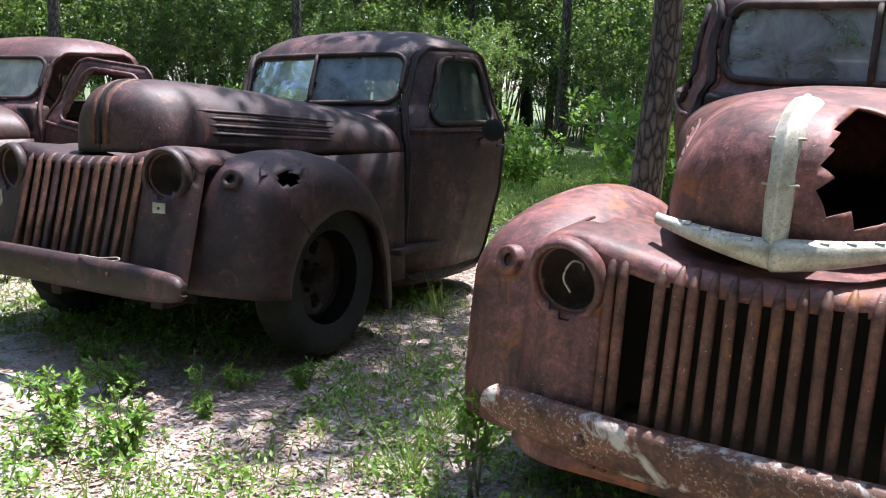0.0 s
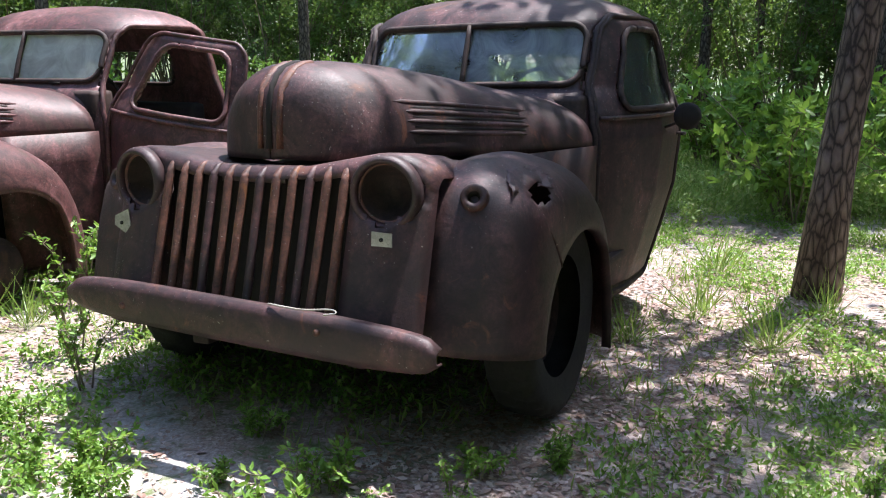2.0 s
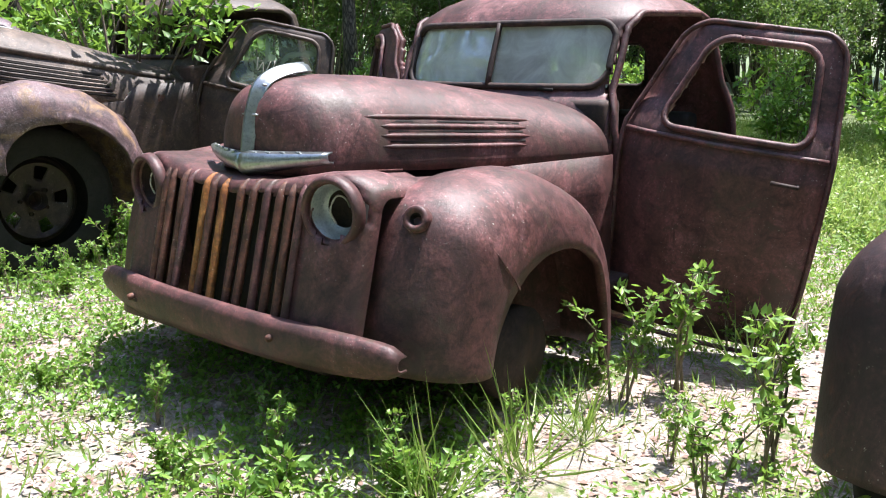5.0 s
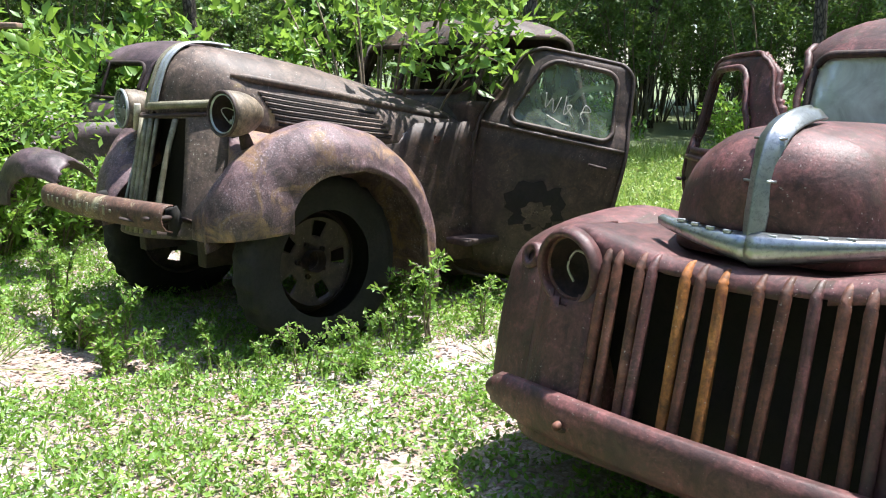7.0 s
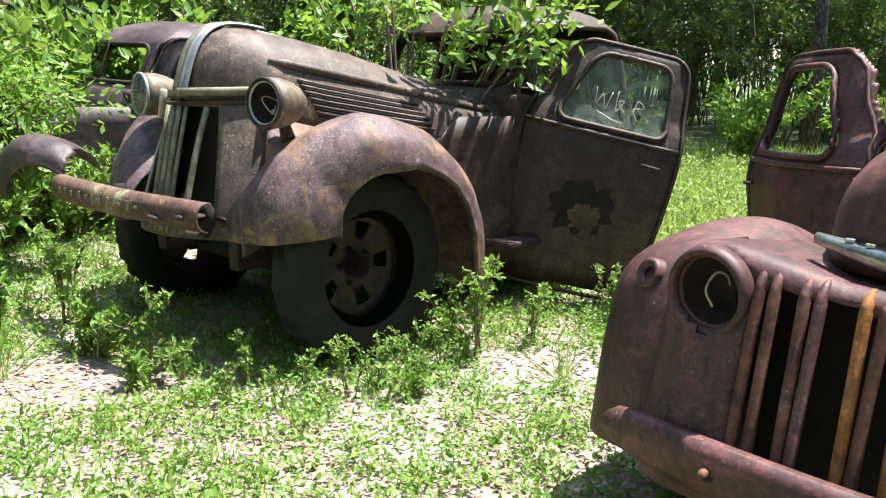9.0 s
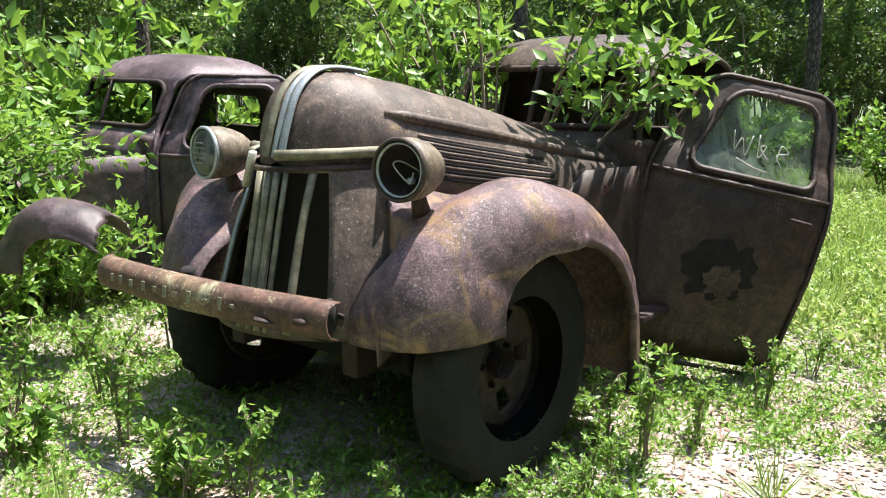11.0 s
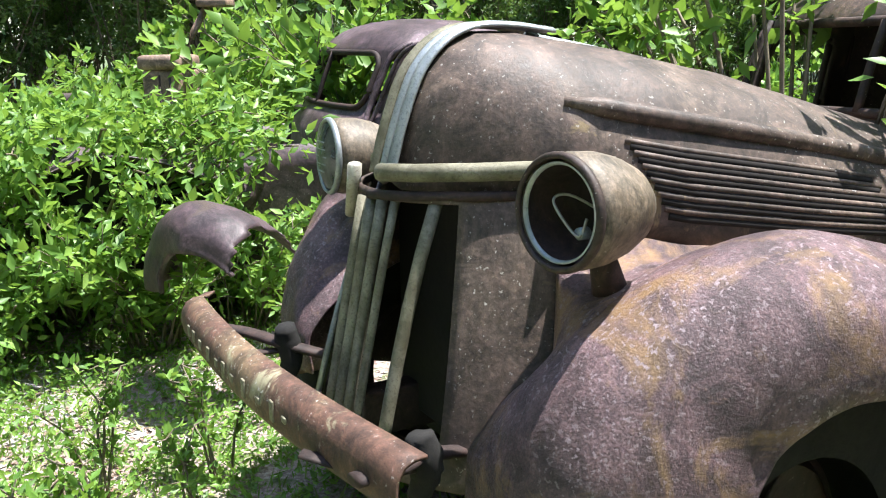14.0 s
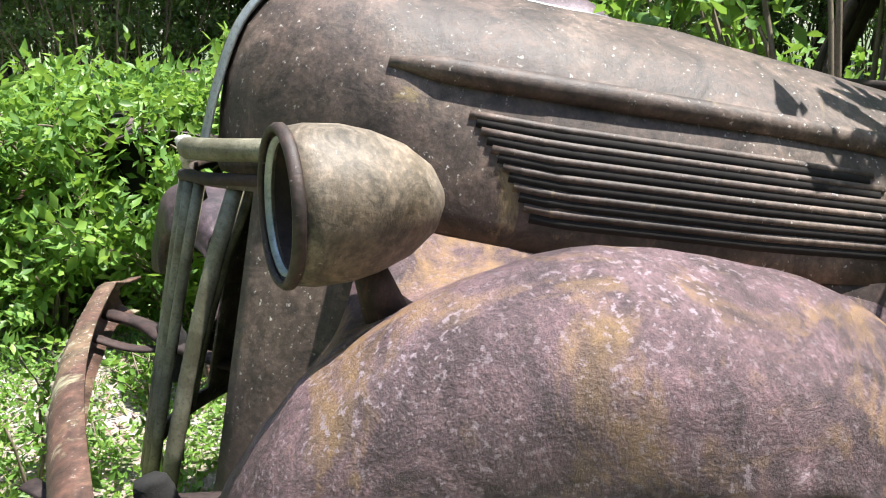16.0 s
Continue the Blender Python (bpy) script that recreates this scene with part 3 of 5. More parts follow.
FENDER = [(-0.07, 0.42), (-0.045, 0.55), (-0.01, 0.70), (0.03, 0.83), (0.075, 0.925), (0.15, 0.99), (0.27, 1.025), (0.42, 1.035), (0.58, 1.03), (0.75, 1.00), (0.90, 0.945),
          (1.03, 0.86), (1.13, 0.745), (1.20, 0.59), (1.235, 0.41), (1.245, 0.16)]
CROSS = [(0.47, 0.13), (0.55, 0.05), (0.62, 0.012), (0.70, -0.008), (0.78, 0.0), (0.85, 0.022), (0.91, 0.055), (0.955, 0.10), (0.985, 0.15), (1.0, 0.205)]


def build_fender(truck, sgn, profile, cross, arch, mat, keep=None, inner=True, name="fender", shift=None, sweep=0.0, dents=0.006):
    """A full, crowned front fender swept along its side profile, with the wheel arch left open."""
    line = spline([(0, y, z) for y, z in profile], 72)
    cross = [(q.x, q.y) for q in spline([(x, d, 0) for x, d in cross], 28)]
    yc, zc, ry, rz = arch
    rows = []
    for i, p in enumerate(line):
        t = (line[min(i + 1, 71)] - line[max(i - 1, 0)]).normalized()
        nrm = Vector((0, t.z, -t.y))                      # inward
        row = [Vector((sgn * x, 0, 0)) + p + nrm * d for x, d in cross]
        if sweep:                                         # the nose of the fender is blunt inside, narrows and falls back towards its outer side
            near = max(0.0, min(1.0, (0.42 - p.y) / 0.55))
            low = max(0.0, min(1.0, (1.05 - p.z) / 0.35))
            for q, (x, d) in zip(row, cross):
                q -= nrm * d * 0.8 * low * near if x < 0.76 else Vector()
                f = near * max(0.0, (x - 0.47) / 0.55) ** 1.4
                q.x -= sgn * 0.10 * f
                q.y += sweep * f
                q.z += 0.35 * sweep * f * low
        last = row[-1]
        dy, dz = last.y - yc, last.z - zc
        k = 1 / math.hypot(dy / ry, dz / rz)
        if k > 0.97:
            k = 0.97
        end = Vector((last.x, yc + dy * k, zc + dz * k))
        for f in (0.35, 0.7, 1.0):
            row.append(last.lerp(end, f) + Vector((sgn * 0.006 * math.sin(f * 3.1), 0, 0)))
        row.append(end - Vector((sgn * 0.035, 0, 0)))
        for q in row:                                     # dents and waves in the old sheet
            q += nrm * dents * (noise.noise(q * 4.5 + Vector((sgn, 3, truck.location.x))) + 0.45 * noise.noise(q * 13))
        rows.append(row)
    part(name, moved(sheet(rows, keep), shift or Matrix()), mat, truck, solid=0.007)
    if inner:
        # inner wheel well wall, coloured black for the shade under the fender
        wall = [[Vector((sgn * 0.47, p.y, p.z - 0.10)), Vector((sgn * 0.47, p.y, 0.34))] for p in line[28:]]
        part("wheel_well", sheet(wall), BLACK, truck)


def face_y(x, z):
    return -0.06 - 0.29 * (0.97 - z) + 3.0 * max(0.0, abs(x) - 0.52) ** 2


def jailbar_truck(label, at, mat, cy=0.0, glass=None, bar_mats=None, bars=None, park=(True, True), bumper=None, wheels=True, hood_skip=None, fender_skip=None, hl_wired=(True, True), lift=0.0, **cab):
    """A 1940s pickup: round hood nose, upright grille bars between two headlights, full fenders and a rounded cab."""
    truck = tagged(new("pickup_truck"), label, "pickup truck", "row of abandoned trucks")
    truck.matrix_world = at
    build_hood(truck, HOOD, mat, (1.58 + cy) / 1.58, 2.5, hood_skip, lift)
    # front panel round the grille and headlights
    rows = []
    for i in range(41):
        x = -0.69 + 1.38 * i / 40
        ax = abs(x)
        ze = 1.025 + 0.055 * max(0, min(1, (ax - 0.2) / 0.3)) - 0.05 * max(0, (ax - 0.55) / 0.11) ** 2
        prof = [(face_y(x, z), z) for z in [0.43 + (ze - 0.06 - 0.43) * k / 26 for k in range(27)]]
        yb = face_y(x, ze - 0.06)
        prof += [(yb + 0.05 - 0.05 * math.cos(a), ze - 0.06 + 0.05 * math.sin(a)) for a in (0.3, 0.6, 0.9, 1.2, 1.5)]
        prof += [(yb + 0.05 + d, ze - 0.01 - d * 0.10) for d in (0.06, 0.14, 0.24, 0.36)]
        rows.append([(x, y, z) for y, z in prof])

    def keep(c):
        if math.hypot(abs(c.x) - 0.54, c.z - 0.95) < 0.104:
            return False
        return not (abs(c.x) < 0.405 and 0.47 < c.z < 0.965 + 0.06 * abs(c.x) and c.y < face_y(c.x, c.z) + 0.03)

    part("front_panel", sheet(rows, keep), mat, truck, solid=0.008)
    # plain black box painted as the shade behind the grille bars
    part("grille_shade_box", box(-0.52, 0.08, 0.36, 0.52, 0.14, 0.99), BLACK, truck)
    bars = bars or [-0.385 + 0.07 * k for k in range(12)]
    for k, x in enumerate(bars):
        z1 = 1.012 + 0.02 * abs(x) / 0.4
        lean = random.uniform(-0.012, 0.012)
        zz = [0.46, 0.58, 0.70, 0.82, 0.92, 0.975]
        pts = [(x + lean * (1 - (z - 0.46) / 0.5), face_y(x, z) - 0.012, z) for z in zz]
        yb = face_y(x, z1 - 0.045)
        pts += [(x, yb + 0.002, z1 - 0.022), (x, yb + 0.022, z1 - 0.004), (x, yb + 0.055, z1 + 0.0)]
        part("grille_bar", tube(spline(pts, 20), [0.010] + [0.0165] * 12 + [0.0155, 0.0145, 0.013, 0.011, 0.009, 0.006, 0.003], seg=8), (bar_mats or {}).get(k, RUST_BAR if k % 3 else mat), truck)
    for i, sgn in enumerate((-1, 1)):
        build_fender(truck, sgn, FENDER, CROSS, (0.645, 0.34, 0.43, 0.40), mat, fender_skip if sgn > 0 else None)
        bucket_lamp(truck, sgn * 0.54, face_y(0.54, 0.95) - 0.002, 0.95, mat, hl_wired[i], GREY_TRIM if mat is RUST_C and sgn > 0 else None)
        pl = new("parking_light")
        pl.parent = truck
        pl.matrix_local = pose(sgn * 0.80, 0.062, 0.935, -20, 0, 18 * sgn)
        part("socket", lathe([(0.020, 0.05), (0.022, -0.004), (0.040, -0.010), (0.046, 0.0), (0.05, 0.03)], 24), BLACK if not park[i] else mat, pl)
        # cup coloured black for the shade inside the socket
        part("socket_hole", lathe([(0.024, -0.004), (0.018, 0.02), (0.001, 0.03)], 20), BLACK, pl)
    bump = new("bumper")
    bump.parent = truck
    bw, bz, by, bm_mat, droop, curl = bumper or (0.92, 0.535, -0.30, mat, 0.0, 0.10)
    rows = []
    for k in range(41):
        u = -1 + 2 * k / 40
        x = 0.065 + bw * u
        h = 0.078 * (1 - 0.35 * abs(u) ** 5)
        yy = by + curl * abs(u) ** 2.6
        zz = bz + droop * u
        h *= math.sqrt(1 - 0.75 * (max(0.0, abs(u) - 0.92) / 0.08) ** 2)
        rows.append([(x, yy + 0.035, zz + h), (x, yy + 0.008, zz + h * 0.96), (x, yy - 0.008, zz + h * 0.6), (x, yy - 0.012, zz), (x, yy - 0.008, zz - h * 0.6), (x, yy + 0.008, zz - h * 0.96), (x, yy + 0.035, zz - h)])
    part("bumper_bar", sheet(rows), bm_mat, bump, solid=0.008)
    for sgn in (-1, 1):
        part("bumper_iron", tube([(sgn * 0.42, by + 0.01, bz), (sgn * 0.40, by + 0.20, bz - 0.04), (sgn * 0.38, 0.3, bz - 0.08)], 0.024, seg=8, flat=0.6), RUST_DARK, bump)
        bolt = lathe([(0.001, -0.012), (0.012, -0.009), (0.015, 0.01)], 12)
        part("bolt", moved(bolt, Matrix.Translation((sgn * 0.42, by - 0.006, bz + 0.01))), RUST_BAR, bump)
    # hood side louvres: pressed mouldings round black bars that stand for shaded slots
    st = (1.58 + cy) / 1.58
    for sgn in (-1, 1):
        lv = new("hood_louvre")
        lv.parent = truck
        lv.location.z = lift
        for k, (a0, y0, y1) in enumerate(((0.52, 0.33, 1.16), (0.40, 0.38, 1.13), (0.29, 0.38, 1.13), (0.18, 0.38, 1.10))):
            ang = a0 if sgn > 0 else math.pi - a0
            pts = []
            for q in range(15):
                y = (y0 + (y1 - y0) * q / 14) * st
                p = hood_point(HOOD, y, ang, 2.5, st)
                pts.append(p + Vector((sgn * 0.004, 0, 0.002)))
            part("moulding", tube(pts, [0.004] + [0.011] * 13 + [0.004], seg=8), mat, lv)
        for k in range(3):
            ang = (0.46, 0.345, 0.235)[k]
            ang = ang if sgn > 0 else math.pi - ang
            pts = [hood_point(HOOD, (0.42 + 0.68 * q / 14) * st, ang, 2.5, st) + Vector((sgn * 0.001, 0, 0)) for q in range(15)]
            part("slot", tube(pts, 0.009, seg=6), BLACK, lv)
    build_cab(truck, LEVELS, cy, mat, glass, **cab)
    # added black block that stands for the darkness of the engine bay
    part("bay_shade_box", box(-0.46, 0.16, 0.30, 0.46, 1.40 + cy, 0.96), BLACK, truck)
    for sgn in (-1, 1):
        part("chassis_rail", box(sgn * 0.36 - 0.04, 0.0, 0.30, sgn * 0.36 + 0.04, 2.7, 0.44), RUST_DARK, truck)
        part("cowl_side", sheet([[(sgn * (0.54 + 0.20 * k / 6), 0.95 + (0.62 + cy) * k / 6, z) for z in (0.2, 0.5, 0.8, 0.98)] for k in range(7)]), mat, truck, solid=0.01)
        if wheels:
            wheel(truck, sgn * 0.84, 0.62, 0.40, 0.40, sgn, RUST_DARK)
        else:
            part("brake_drum", moved(lathe([(0.001, -0.09), (0.06, -0.088), (0.07, -0.05), (0.18, -0.045), (0.19, 0.0), (0.19, 0.06), (0.001, 0.07)], 32), pose(sgn * 0.78, 0.62, 0.30, 0, 0, -90 * sgn)), RUST_DARK, truck)
    return truck


def chrome_crest(truck, cy, mat, wing_mat, lift=0.0, back=0.055):
    """The bright strip down the hood nose with two wings at its foot."""
    st = (1.58 + cy) / 1.58
    crest = new("hood_trim")
    crest.parent = truck
    crest.location = (0, back, lift)
    path = [(0.0, -0.058, 1.02), (0.0, -0.044, 1.10), (0.0, -0.024, 1.185), (0.0, 0.002, 1.255), (0.0, 0.036, 1.315), (0.0, 0.095, 1.348), (0.0, 0.17, 1.365), (0.0, 0.26, 1.371)]
    pts = spline(path, 26)
    rows = []
    for i, p in enumerate(pts):
        t = (pts[min(i + 1, 25)] - pts[max(i - 1, 0)]).normalized()
        nrm = Vector((0, -t.z, t.y))
        hw = 0.030 + 0.024 * (i / 25)
        rows.append([p + Vector((hw * u, 0, 0)) + nrm * (0.016 * (1 - abs(u) ** 2.2) + (0.006 if abs(u) < 0.15 else 0)) - nrm * 0.012 * (abs(u) > 0.9) for u in (-1, -0.92, -0.6, -0.2, -0.12, 0.12, 0.2, 0.6, 0.92, 1)])
    part("strip", sheet(rows), mat, crest, solid=0.006)
    for k in (8, 14):
        p = pts[k]
        part("strip_band", tube([p + Vector((u * 0.045, -0.014 + 0.016 * abs(u), 0.004)) for u in (-1, -0.5, 0, 0.5, 1)], 0.004, seg=6), mat, crest)
    for sgn in (-1, 1):
        rows = []
        for k in range(13):
            u = k / 12
            x = sgn * 0.345 * u
            y = -0.066 + 0.125 * u ** 1.7
            h = 0.044 * (1 - 0.62 * u)
            z = 1.03 + 0.026 * u
            rows.append([(x, y + 0.015, z - h), (x, y - 0.018 + 0.008 * u, z - h * 0.6), (x, y - 0.022 + 0.01 * u, z), (x, y - 0.012, z + h * 0.7), (x, y + 0.012, z + h)])
        part("wing", sheet(rows), wing_mat, crest, solid=0.006)
        for k in range(4):
            u = 0.18 + 0.17 * k
            part("raised_mark", box(sgn * 0.345 * u - 0.012, -0.066 + 0.125 * u ** 1.7 - 0.006, 1.064 + 0.008 * u, sgn * 0.345 * u + 0.012, -0.066 + 0.125 * u ** 1.7 + 0.004, 1.074 + 0.008 * u, 0.002), GREY_TRIM, crest)
    return crest


# ---- the four-door-tall truck with free-standing headlights ----
HOOD_TALL = [  # y, half width, top z, lower edge z
    (-0.082, 0.002, 1.20, 1.195), (-0.075, 0.045, 1.23, 1.18), (-0.065, 0.085, 1.31, 1.18), (-0.045, 0.135, 1.39, 1.18), (-0.01, 0.185, 1.46, 1.18), (0.04, 0.235, 1.508, 1.17), (0.11, 0.295, 1.535, 1.15), (0.22, 0.355, 1.535, 1.11),
    (0.45, 0.43, 1.50, 1.05), (0.80, 0.49, 1.43, 1.00), (1.20, 0.55, 1.325, 0.96), (1.62, 0.62, 1.205, 0.95)]
FENDER_TALL = [(-0.185, 0.575), (-0.188, 0.65), (-0.17, 0.76), (-0.115, 0.885), (-0.025, 1.00), (0.10, 1.085), (0.25, 1.137), (0.41, 1.143), (0.58, 1.108), (0.75, 1.035), (0.90, 0.92), (1.01, 0.77), (1.07, 0.58), (1.10, 0.36), (1.11, 0.22)]
CROSS_TALL = [(0.44, 0.20), (0.52, 0.11), (0.60, 0.055), (0.68, 0.022), (0.76, 0.0), (0.84, 0.0), (0.91, 0.02), (0.97, 0.055), (1.015, 0.105), (1.035, 0.17)]


def pod_lamp(truck, x, y, z, mat, lens):
    """A free-standing headlight: a bullet shell on a short foot."""
    lamp = new("headlight")
    lamp.parent = truck
    lamp.matrix_local = pose(x, y, z, -2, 0, 8 if x > 0 else -6) @ Matrix.Diagonal((0.86, 0.78, 0.86, 1))
    part("shell", lathe([(0.125, -0.075), (0.132, -0.03), (0.130, 0.03), (0.118, 0.09), (0.096, 0.15), (0.062, 0.20), (0.025, 0.225), (0.001, 0.23)], 40), mat, lamp, solid=0.005)
    part("rim", lathe([(0.117, -0.078), (0.120, -0.088), (0.127, -0.089), (0.1335, -0.080), (0.1335, -0.070), (0.130, -0.066)], 40), GREY_TRIM if lens else RUST_D_CAB, lamp, solid=0.003)
    if lens:
        part("lens", lathe([(0.001, -0.112), (0.04, -0.109), (0.08, -0.098), (0.113, -0.082)], 32), LENS, lamp, "ribbed clear lamp lens")
        for k in range(5):
            part("lens_rib", tube([(-0.06 + 0.012 * abs(k - 2), -0.108, 0.05 - 0.025 * k), (0.06 - 0.012 * abs(k - 2), -0.108, 0.05 - 0.025 * k)], 0.003, seg=5), GREY_TRIM, lamp)
    part("bowl", lathe([(0.112, -0.06), (0.105, 0.0), (0.085, 0.06), (0.04, 0.10), (0.001, 0.105)], 32), RUST_DARK, lamp)
    part("inner_ring", lathe([(0.104, -0.068), (0.108, -0.08), (0.112, -0.078)], 36), GREY_TRIM, lamp)
    if not lens:
        part("socket_wire", tube(spline([(0.03, 0.08, -0.02), (-0.03, 0.0, 0.03), (-0.05, -0.04, 0.02), (0.0, -0.045, -0.03), (0.035, -0.04, -0.05), (0.045, -0.03, -0.01)], 24), 0.0035, seg=6), WIRE, lamp)
        part("socket", moved(lathe([(0.001, -0.01), (0.014, -0.008), (0.014, 0.02)], 16), Matrix.Translation((0.03, -0.03, -0.045))), GREY_TRIM, lamp)
    # foot in dark rust, its colour standing for the lamp's shadow on it
    part("foot", tube([(0.0, 0.08, -0.10), (0.0, 0.12, -0.20)], [0.03, 0.045], seg=14), RUST_DARK, lamp)
    return lamp


def tall_nose_truck(label, at, mat, fender_mat, cy=0.1, detail=True, door_open=(0, 0), droop=(0, 0), door_glass=(None, None), lamps=True, left_fender=None, narrow=1.0, cab_cy=0.0, cab_mat=None, nose=True, **extra):
    truck = tagged(new("pickup_truck"), label, "pickup truck", "row of abandoned trucks")
    truck.matrix_world = at
    st = (1.60 + cy) / 1.60
    if detail:
        build_hood(truck, HOOD_TALL, mat, st, 2.35)
    # sloping nose shell with a narrow open grille
    rows = []
    for i in range(45):
        u = -1 + i / 22
        s = abs(u)
        row = []
        for k in range(31):
            v = k / 30
            z = 0.56 + (1.185 - 0.56) * v
            half = 0.50 - 0.15 * v ** 1.5
            x = half * u
            y = -0.115 - 0.15 * (1 - v) + 0.30 * s ** 2.2 - 0.02 * v
            row.append((x, y, z))
        rows.append(row)

    def shell_keep(c):
        half = 0.50 - 0.15 * ((c.z - 0.56) / 0.625) ** 1.5
        return not (abs(c.x) < 0.65 * half and 0.60 < c.z < 1.16)

    if nose:
        part("nose_shell", sheet(rows, shell_keep), mat, truck, solid=0.008)

    def nose_y(x, z):
        v = (z - 0.56) / 0.625
        half = 0.50 - 0.15 * v ** 1.5
        return -0.115 - 0.15 * (1 - v) + 0.30 * min(1, abs(x) / half) ** 2.2 - 0.02 * v

    for x, r, mt in ((-0.275, 0.013, LICHEN_TRIM), (-0.255, 0.008, GREY_TRIM), (-0.02, 0.016, LICHEN_TRIM), (0.03, 0.016, LICHEN_TRIM), (0.072, 0.014, LICHEN_TRIM), (0.112, 0.011, LICHEN_TRIM), (0.20, 0.016, LICHEN_TRIM)):
        if not nose:
            break
        pts = [(x * (1.0 - 0.10 * v), nose_y(x, 0.58 + 0.6 * v) - 0.012, 0.58 + 0.585 * v) for v in (0, 0.2, 0.4, 0.6, 0.8, 1.0)]
        part("grille_bar", tube(pts, r, seg=8, flat=1), mt, truck)
    if nose:
        part("nose_rail", tube([(0.03, nose_y(0, 1.17) - 0.016, 1.175), (0.14, nose_y(0.14, 1.17) - 0.014, 1.18), (0.26, nose_y(0.26, 1.17) - 0.01, 1.185), (0.34, nose_y(0.34, 1.17), 1.185)], 0.012, seg=8), RUST_DARK, truck)
    for sgn, mt in ((1, LICHEN_TRIM), (-1, LICHEN_TRIM)):
        pts = [(sgn * x, nose_y(x, 1.185) - 0.012 + (0.0 if sgn > 0 else -0.005 * x), 1.225 + 0.05 * x + (0 if sgn > 0 else -0.02)) for x in (0.06, 0.15, 0.25, 0.36, 0.44)]
        if sgn < 0:
            pts = pts[2:]
        if nose:
            part("nose_band", tube(pts, 0.021, seg=10, flat=1.0), mt, truck)
    # black filler box: shade behind the open nose, also closes the view through
    part("grille_shade_box", box(-0.41, 0.13, 0.45, 0.41, 0.19, 1.16), BLACK, truck)
    # bright strip over the nose
    crest = new("hood_trim")
    crest.parent = truck
    path = [(0.0, -0.112, 1.215), (0.0, -0.10, 1.26), (0.0, -0.075, 1.34), (0.0, -0.03, 1.445), (0.0, 0.03, 1.512), (0.0, 0.11, 1.549), (0.0, 0.22, 1.552), (0.0, 0.34, 1.538)]
    pts = spline(path, 28)
    for off, hw, mt in ((0.055, 0.022, GREY_TRIM), (0.015, 0.016, GREY_TRIM), (-0.035, 0.022, LICHEN_TRIM)):
        rws = []
        for i, p in enumerate(pts):
            t = (pts[min(i + 1, 27)] - pts[max(i - 1, 0)]).normalized()
            nrm = Vector((0, -t.z, t.y))
            rws.append([p + Vector((off + hw * u, 0, 0)) + nrm * (0.011 * (1 - u * u)) for u in (-1, -0.7, -0.3, 0, 0.3, 0.7, 1)])
        if detail:
            part("strip", sheet(rws), mt, crest, solid=0.006)
    spine = [hood_point(HOOD_TALL, y * st, math.pi / 2, 2.35, st) + Vector((0, 0, 0.006)) for y in (0.30, 0.5, 0.7, 0.9, 1.1, 1.3, 1.5, 1.6)]
    if detail:
        part("centre_hinge", tube(spine, 0.011, seg=8), GREY_TRIM, truck)
        part("broken_trim", tube([(-0.135, -0.13, 1.10), (-0.06, -0.15, 1.235)], 0.018, seg=8, flat=0.7), CREAM_TRIM, truck, "loose broken piece of cream trim")
    for sgn in (-1, 1):
        build_fender(truck, sgn, FENDER_TALL, CROSS_TALL, (0.46, 0.40, 0.47, 0.515), fender_mat, shift=left_fender if sgn > 0 else None, sweep=0.13, dents=0.016, keep=(lambda c: c.y < 0.74) if left_fender and sgn > 0 else None)
        # sheet that fills in between the nose, the hood side and the fender crown
        crown = spline([(0, y, z) for y, z in FENDER_TALL], 72)
        rws = []
        for k in range(33):
            f = k / 32
            if f < 0.4:
                v = f / 0.4
                z = 0.60 + 0.52 * v
                half = 0.50 - 0.15 * ((z - 0.56) / 0.625) ** 1.5
                inn = Vector((half - 0.01, 0.165 - 0.15 * (1 - (z - 0.56) / 0.625) - 0.015, z))
            else:
                v = (f - 0.4) / 0.6
                y = 0.17 + 1.05 * v
                inn = Vector((curve([(q[0] * st, q[1]) for q in HOOD_TALL], y) - 0.02, y, curve([(q[0] * st, q[3]) for q in HOOD_TALL], y) + 0.02))
            out = crown[int(f * 55)] + Vector((0.60, 0.02, -0.05))
            row = []
            for q in range(9):
                g = q / 8
                p = inn.lerp(out, g)
                p.z -= 0.035 * math.sin(math.pi * g) * (0.3 + 0.7 * min(1, f * 2))
                p.y += 0.05 * math.sin(math.pi * g) * max(0, 1 - f * 2.2)
                row.append((sgn * p.x, p.y, p.z))
            rws.append(row)
        part("catwalk", sheet(rws), fender_mat, truck, solid=0.007)
        if lamps:
            pod_lamp(truck, sgn * 0.56, 0.045, 1.195, LICHEN_SHELL, sgn < 0)
        if detail:
            lv = new("hood_louvre")
            lv.parent = truck
            rail = []
            for q in range(17):
                y = (0.20 + 1.36 * q / 16) * st
                ang = 0.62 - 0.02 * q / 16
                rail.append(hood_point(HOOD_TALL, y, ang if sgn > 0 else math.pi - ang, 2.35, st) + Vector((sgn * 0.010, 0, 0.002)))
            part("long_moulding", tube(rail, [0.010] + [0.024] * 15 + [0.012], seg=10), mat, lv)
            for k in range(6):
                ang = 0.44 - 0.062 * k
                ang = ang if sgn > 0 else math.pi - ang
                p2 = [hood_point(HOOD_TALL, (0.32 + 0.015 * k + 0.70 * q / 14) * st, ang, 2.35, st) + Vector((sgn * 0.006, 0, 0)) for q in range(15)]
                part("louvre_blade", tube(p2, 0.0085, seg=6), mat, lv)
                # black bars between the blades: slot shade as colour, nothing is cut
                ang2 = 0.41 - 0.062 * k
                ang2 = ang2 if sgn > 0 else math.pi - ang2
